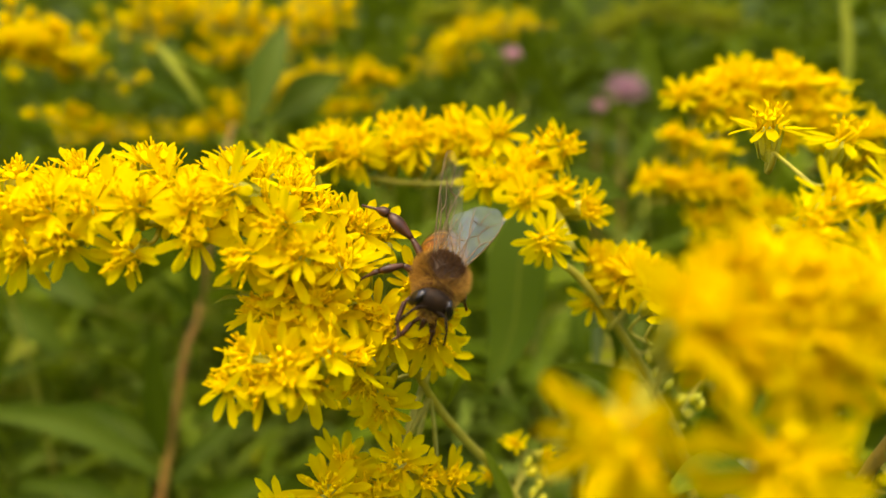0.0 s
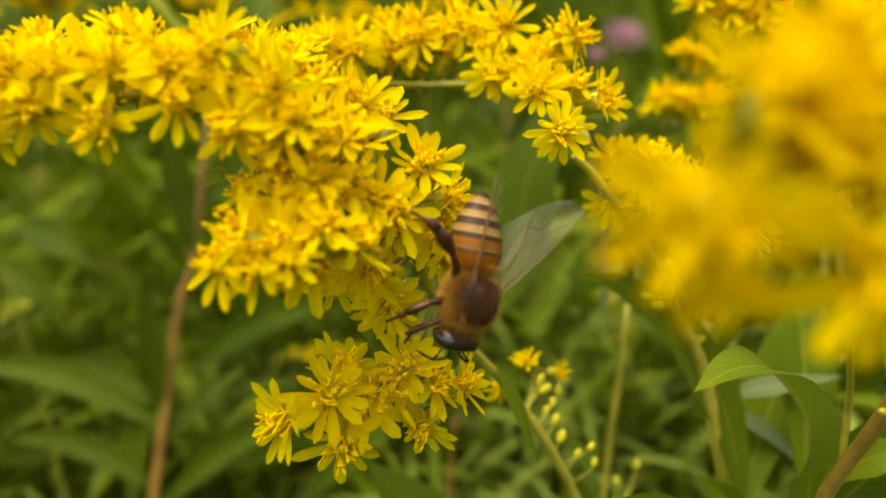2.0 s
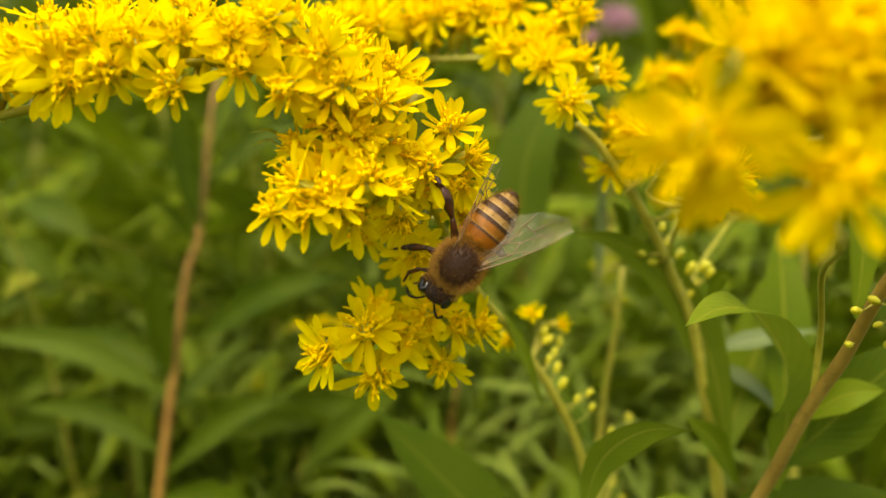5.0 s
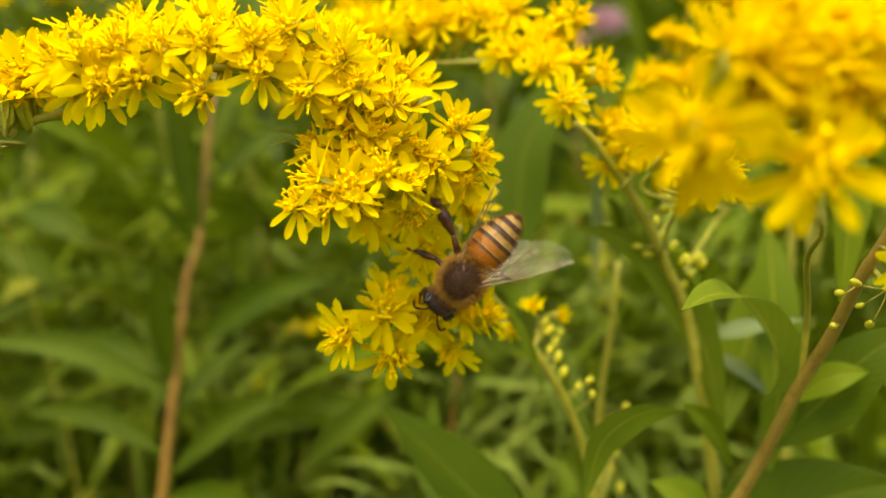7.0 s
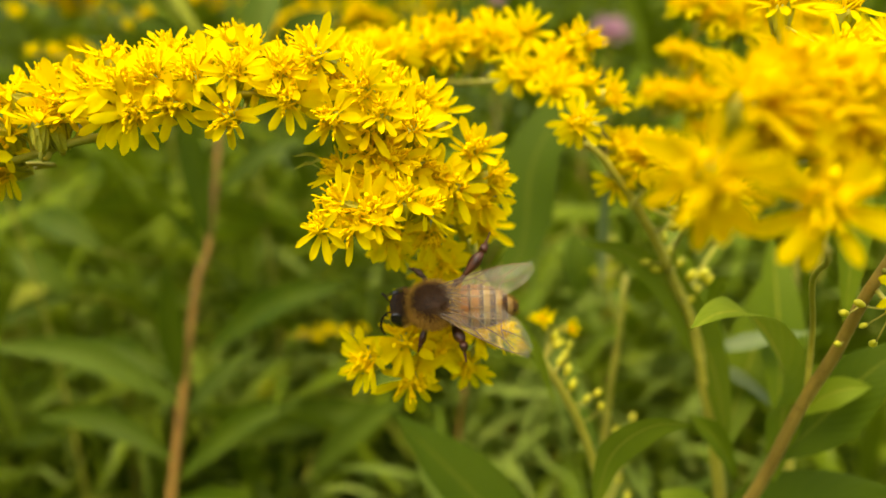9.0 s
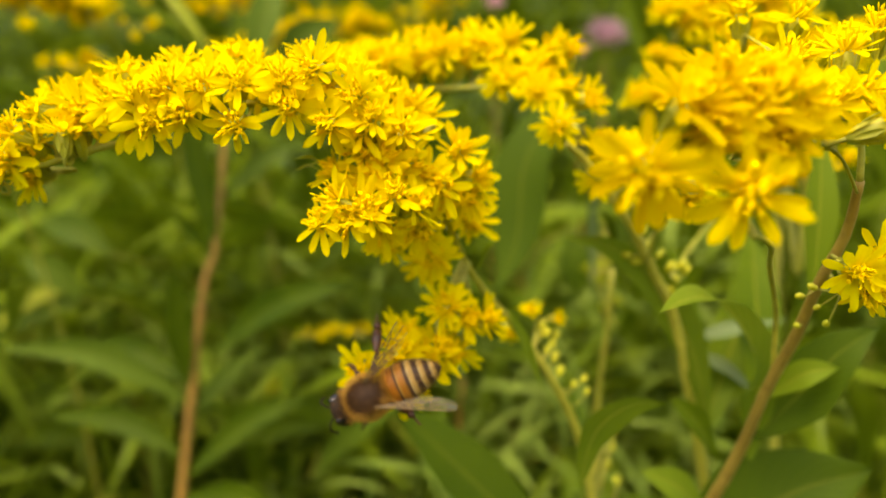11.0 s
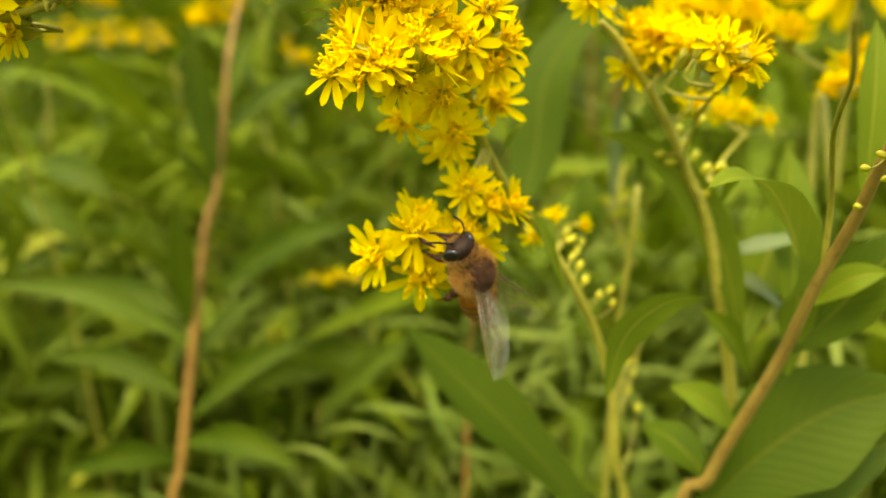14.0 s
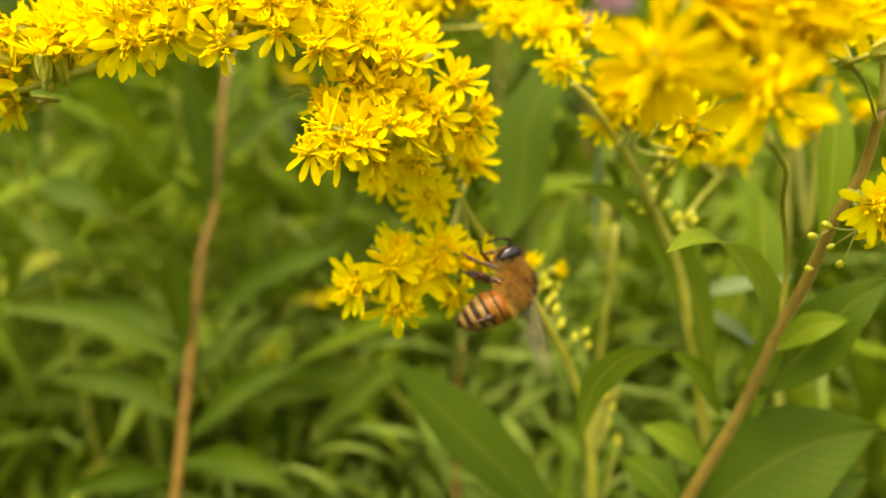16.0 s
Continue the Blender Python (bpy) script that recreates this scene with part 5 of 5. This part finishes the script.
WAIST = Vector((0, -0.15, -0.02))
abdomen = None
TERGITES = [(0.0, 0.12, AMBER), (0.10, 0.33, AMBER), (0.31, 0.51, HONEY), (0.49, 0.68, TAN), (0.66, 0.84, TAN), (0.82, 1.0, TAN)]
for k, (s0, s1, mat) in enumerate(TERGITES):
    v, f, uv = [], [], []
    rows, sides = 7, 22
    for i in range(rows + 1):
        s = s0 + (s1 - s0) * i / rows
        r = max(belly_radius(s), 0.012) * (0.985 + 0.03 * i / rows) if s > 0.02 else 0.05
        c = belly_line(s)
        for j in range(sides):
            a = 2 * math.pi * j / sides
            v.append(c + Vector((r * math.cos(a), 0, 0.9 * r * math.sin(a))))
            uv.append((j / sides, 1 - i / rows))
    for i in range(rows):
        for j in range(sides):
            p, q = i * sides + j, i * sides + (j + 1) % sides
            f.append((p, q, q + sides, p + sides))
    f.append(tuple(range(rows * sides, (rows + 1) * sides)))
    f.append(tuple(reversed(range(sides))))
    hp = Heap()
    shift = S_CM @ Matrix.Translation(-WAIST)
    hp.add(([tuple(q) for q in v], f, uv), shift)
    g = random.Random(50 + k)
    for _ in range(260):
        s, a = g.uniform(s0, s1 - 0.03), g.uniform(0, 6.28)
        r = max(belly_radius(s), 0.02)
        d = Vector((math.cos(a), 0, 0.9 * math.sin(a)))
        p = belly_line(s) + d * r * 0.98
        out = (d * 0.55 + Vector((g.gauss(0, 0.2), -0.9, g.gauss(0, 0.2)))).normalized()
        sd = out.orthogonal().normalized() * 0.0022
        hp.add(([p + sd, p - sd, p + out * g.uniform(0.03, 0.065)], [(0, 1, 2)], [(0, 0)] * 3), shift, 1)
    for _ in range(700 if k < 2 else 0):
        # long golden down over the waist
        s, a = g.uniform(0.02, 0.17), g.uniform(0, 6.28)
        d = Vector((math.cos(a), 0, 0.9 * math.sin(a)))
        p = belly_line(s) + d * belly_radius(s) * 0.97
        out = (d * 0.8 + Vector((g.gauss(0, 0.25), -0.5, g.gauss(0, 0.25)))).normalized()
        sd = out.orthogonal().normalized() * 0.0028
        hp.add(([p + sd, p - sd, p + out * g.uniform(0.05, 0.1)], [(0, 1, 2)], [(0, 0)] * 3), shift, 2)
    if abdomen is None:
        abdomen = part("abdomen", hp.mesh("abdomen", [mat, BROWN_FUR, GOLD_FUR]), bee, Matrix.Translation(WAIST * CM), "downy amber and black ringed abdomen")
    else:
        part("abdomen_segment", hp.mesh("abdomen_segment", [mat, BROWN_FUR, GOLD_FUR]), abdomen, Matrix(), "amber ring with a dark rear rim" if mat in (AMBER, HONEY) else "tan and blackish banded ring")

# legs: (name, side, hip, knee, ankle, toe, thickness of shin)
LEGS = [
    ("front_leg", ((0.09, 0.16, -0.14), (0.24, 0.30, -0.16), (0.26, 0.40, -0.30), (0.22, 0.50, -0.38)), 0.023),
    ("middle_leg", ((0.12, 0.02, -0.14), (0.34, 0.05, -0.04), (0.50, 0.14, -0.16), (0.60, 0.22, -0.28)), 0.04),
    ("hind_leg", ((0.12, -0.12, -0.10), (0.34, -0.30, 0.06), (0.61, -0.45, 0.11), (0.86, -0.50, 0.05)), 0.066),
]
leg_parts = {}
for leg_name, joints, shin in LEGS:
    for side in (-1, 1):
        hip, knee, ankle, toe = (Vector((side * x, y, z)) for x, y, z in joints)
        if side < 0:
            knee, ankle, toe = (hip.lerp(q, 0.76) + Vector((0.15, 0.05, -0.24)) for q in (knee, ankle, toe))
        base = Matrix.Translation(hip * CM)
        hp = Heap()
        hp.add(tube(smooth_line([Vector(), (knee - hip) * 0.5 + Vector((0, 0, 0.03)), knee - hip], 8), [w * (0.62 if leg_name == "front_leg" else 0.95) for w in (0.026, 0.034, 0.04, 0.042, 0.04, 0.037, 0.033, 0.028, 0.024)], 8), S_CM)
        leg = part(leg_name, hp.mesh(leg_name, [LIMB]), bee, base)
        leg_parts[leg_name, side] = leg
        wide = [0.024 + (shin - 0.024) * math.sin(math.pi * (i / 8) ** 1.4) for i in range(9)]
        hp = Heap()
        hp.add(tube(smooth_line([knee - hip, (knee + ankle) / 2 - hip, ankle - hip], 8), wide, 8), S_CM)
        part("shin", hp.mesh("shin", [LIMB]), leg)
        hp = Heap()
        hp.add(tube(smooth_line([ankle - hip, (ankle + toe) / 2 - hip + Vector((0, 0, 0.01)), toe - hip], 8), [shin * 0.66, shin * 0.74, shin * 0.72, shin * 0.5, 0.015, 0.014, 0.013, 0.012, 0.014], 6), S_CM)
        part("foot", hp.mesh("foot", [LIMB]), leg)


def wing_outline(length, width, s):
    """Front and rear edge of a wing at a share s of its length."""
    front = 0.10 * width * math.sin(math.pi * s) + 0.02 * length * s
    chord = width * (math.sin(math.pi * (0.04 + 0.9 * s) ** 1.25) ** 0.75) + 0.02
    return front, front - chord


def wing_pieces(length, width, side):
    v, f, uv = [], [], []
    rows, across = 22, 6
    for i in range(rows + 1):
        s = i / rows
        a, b = wing_outline(length, width, s)
        for k in range(across + 1):
            u = k / across
            v.append((side * s * length, a + (b - a) * u, 0.012 * math.sin(6 * u + 3 * s) * width / 0.3))
            uv.append((u, s))
    for i in range(rows):
        for k in range(across):
            p = i * (across + 1) + k
            f.append((p, p + 1, p + across + 2, p + across + 1))
    return v, f, uv


def wing_veins(length, width, side, paths):
    hp = Heap()
    for path, r in paths:
        line = []
        for s, u in path:
            a, b = wing_outline(length, width, s)
            line.append(Vector((side * s * length, a + (b - a) * u, 0.012 * math.sin(6 * u + 3 * s) * width / 0.3 + 0.002)))
        steps = 5 * (len(path) - 1)
        hp.add(tube(smooth_line(line, steps), [r * (1 - 0.5 * i / steps) for i in range(steps + 1)], 5), S_CM)
    return hp.mesh("vein", [VEIN])


FORE_VEINS = [
    ([(0, 0), (0.2, 0.0), (0.5, 0.0), (0.8, 0.0), (0.97, 0.2)], 0.0079),
    ([(0, 0.2), (0.2, 0.2), (0.42, 0.16), (0.55, 0.03)], 0.0086),
    ([(0, 0.3), (0.2, 0.5), (0.4, 0.55), (0.62, 0.75), (0.75, 0.95)], 0.0072),
    ([(0.15, 0.65), (0.32, 0.85), (0.45, 0.97)], 0.0065),
    ([(0.42, 0.18), (0.52, 0.35), (0.7, 0.3), (0.86, 0.12)], 0.0065),
    ([(0.4, 0.55), (0.5, 0.38), (0.52, 0.33)], 0.0065),
    ([(0.62, 0.72), (0.66, 0.5), (0.72, 0.3)], 0.0065),
    ([(0.66, 0.5), (0.8, 0.6), (0.9, 0.7)], 0.0058),
]
HIND_VEINS = [([(0, 0.05), (0.4, 0.04), (0.8, 0.05)], 0.0058), ([(0, 0.2), (0.35, 0.35), (0.6, 0.4), (0.85, 0.5)], 0.0065), ([(0.15, 0.4), (0.35, 0.75), (0.45, 0.95)], 0.0058), ([(0.4, 0.36), (0.45, 0.15), (0.5, 0.05)], 0.0058)]
wings = {}
for side in (-1, 1):
    hp = Heap()
    hp.add(wing_pieces(1.03, 0.34, side), S_CM)
    wing = part("wing", hp.mesh("wing", [WING]), bee, Matrix.Translation((side * 0.13 * CM, -0.02 * CM, 0.13 * CM)), "clear veined wing")
    wings[side] = wing
    part("vein", wing_veins(1.03, 0.34, side, FORE_VEINS), wing)
    hp = Heap()
    hp.add(wing_pieces(0.72, 0.22, side), S_CM @ Matrix.Translation((side * 0.02, -0.10, -0.012)) @ Matrix.Rotation(side * radians(-8), 4, "Z"))
    part("hind_wing", hp.mesh("hind_wing", [WING]), wing)
    part("hind_vein", wing_veins(0.72, 0.22, side, HIND_VEINS), wing, Matrix.Translation((side * 0.02 * CM, -0.10 * CM, -0.012 * CM)) @ Matrix.Rotation(side * radians(-8), 4, "Z"))


def motions():
    walk(bee, [(t, pose(*W(x, y, z), rx, ry, rz)) for t, x, y, z, rx, ry, rz in BEE])
    home = tuft.location.copy()
    walk(tuft, [(t, Matrix.Translation(home + Vector((dx, 0, dz)) * CM)) for t, dx, dz in TUFT_WAY])
    # the abdomen curls under at the end: seconds, degrees
    waist = abdomen.location.copy()
    curl = [(0, 0), (4, 2), (9, -2), (13.5, 0), (14, 12), (14.5, 44), (15, 42), (15.5, 44), (16, 66)]
    walk(abdomen, [(t, Matrix.Translation(waist) @ Matrix.Rotation(radians(a), 4, "X")) for t, a in curl])
    # wings: seconds, then sweep back from straight out, lift and twist, for the bee's left and right
    flaps = [
        (0, (73, 9, -15), (71, 40, 29)),
        (0.5, (73, 7, -10), (79, 35, 35)),
        (1, (65, 5, 20), (92, 14, 50)),
        (2, (62, 19, 43), (92, 1, 33)),
        (2.5, (61, 11, 36), (79, -4, 54)),
        (3, (63, -4, 6), (69, 2, 85)),
        (3.6, (59, 7, 57), (72, 2, 86)),
        (4.1, (57, 5, 24), (80, -2, 57)),
        (6.5, (64, -2, 12), (71, 2, 65)),
        (7, (57, -1, 16), (74, 0, 61)),
        (7.5, (62, 5, 25), (86, -1, 48)),
        (8, (63, 1, 24), (69, 11, 10)),
        (8.5, (66, -2, -12), (77, 8, -16)),
        (9.1, (63, -2, -3), (79, 11, -14)),
        (10.3, (64, 10, 34), (68, 25, 40)),
        (11.5, (66, 30, 80), (61, 45, 85)),
        (12.5, (66, 34, 83), (61, 45, 73)),
        (13, (62, 17, 75), (53, 11, 68)),
        (13.5, (49, 11, 46), (89, -16, 45)),
        (14, (60, 20, 0), (70, 10, 40)),
        (14.5, (78, -8, -30), (70, 12, 30)),
        (15, (62, -4, -16), (70, 12, 30)),
        (15.5, (67, -7, 3), (70, 12, 30)),
        (16, (75, 3, 16), (78, 10, 40)),
    ]
    for side in (-1, 1):
        joint = wings[side].location.copy()
        rows = []
        for t, left, right in flaps:
            sweep, lift, twist = left if side < 0 else right
            turn = Matrix.Rotation(radians(-side * sweep), 4, "Z") @ Matrix.Rotation(radians(-side * lift), 4, "Y") @ Matrix.Rotation(radians(twist), 4, "X")
            rows.append((t, Matrix.Translation(joint) @ turn))
        walk(wings[side], rows)
    # legs feel about a little
    for n, ((leg_name, side), leg) in enumerate(leg_parts.items()):
        at = leg.location.copy()
        rows = []
        for k in range(17):
            sway = 9 * math.sin(1.9 * k + 1.3 * n)
            fold = 0 if side < 0 or k < 10 else 28 if k < 13 else 48 if k < 14 else 66
            if side < 0 and k < 8:
                fold = -32
            if side < 0 and k >= 14:
                fold = {"hind_leg": -52, "middle_leg": -22}.get(leg_name, 0)
            rows.append((float(k), Matrix.Translation(at) @ pose(0, 0, 0, 4 * math.sin(2.3 * k + n), sway * 0.5 + fold, sway)))
        walk(leg, rows)


motions()
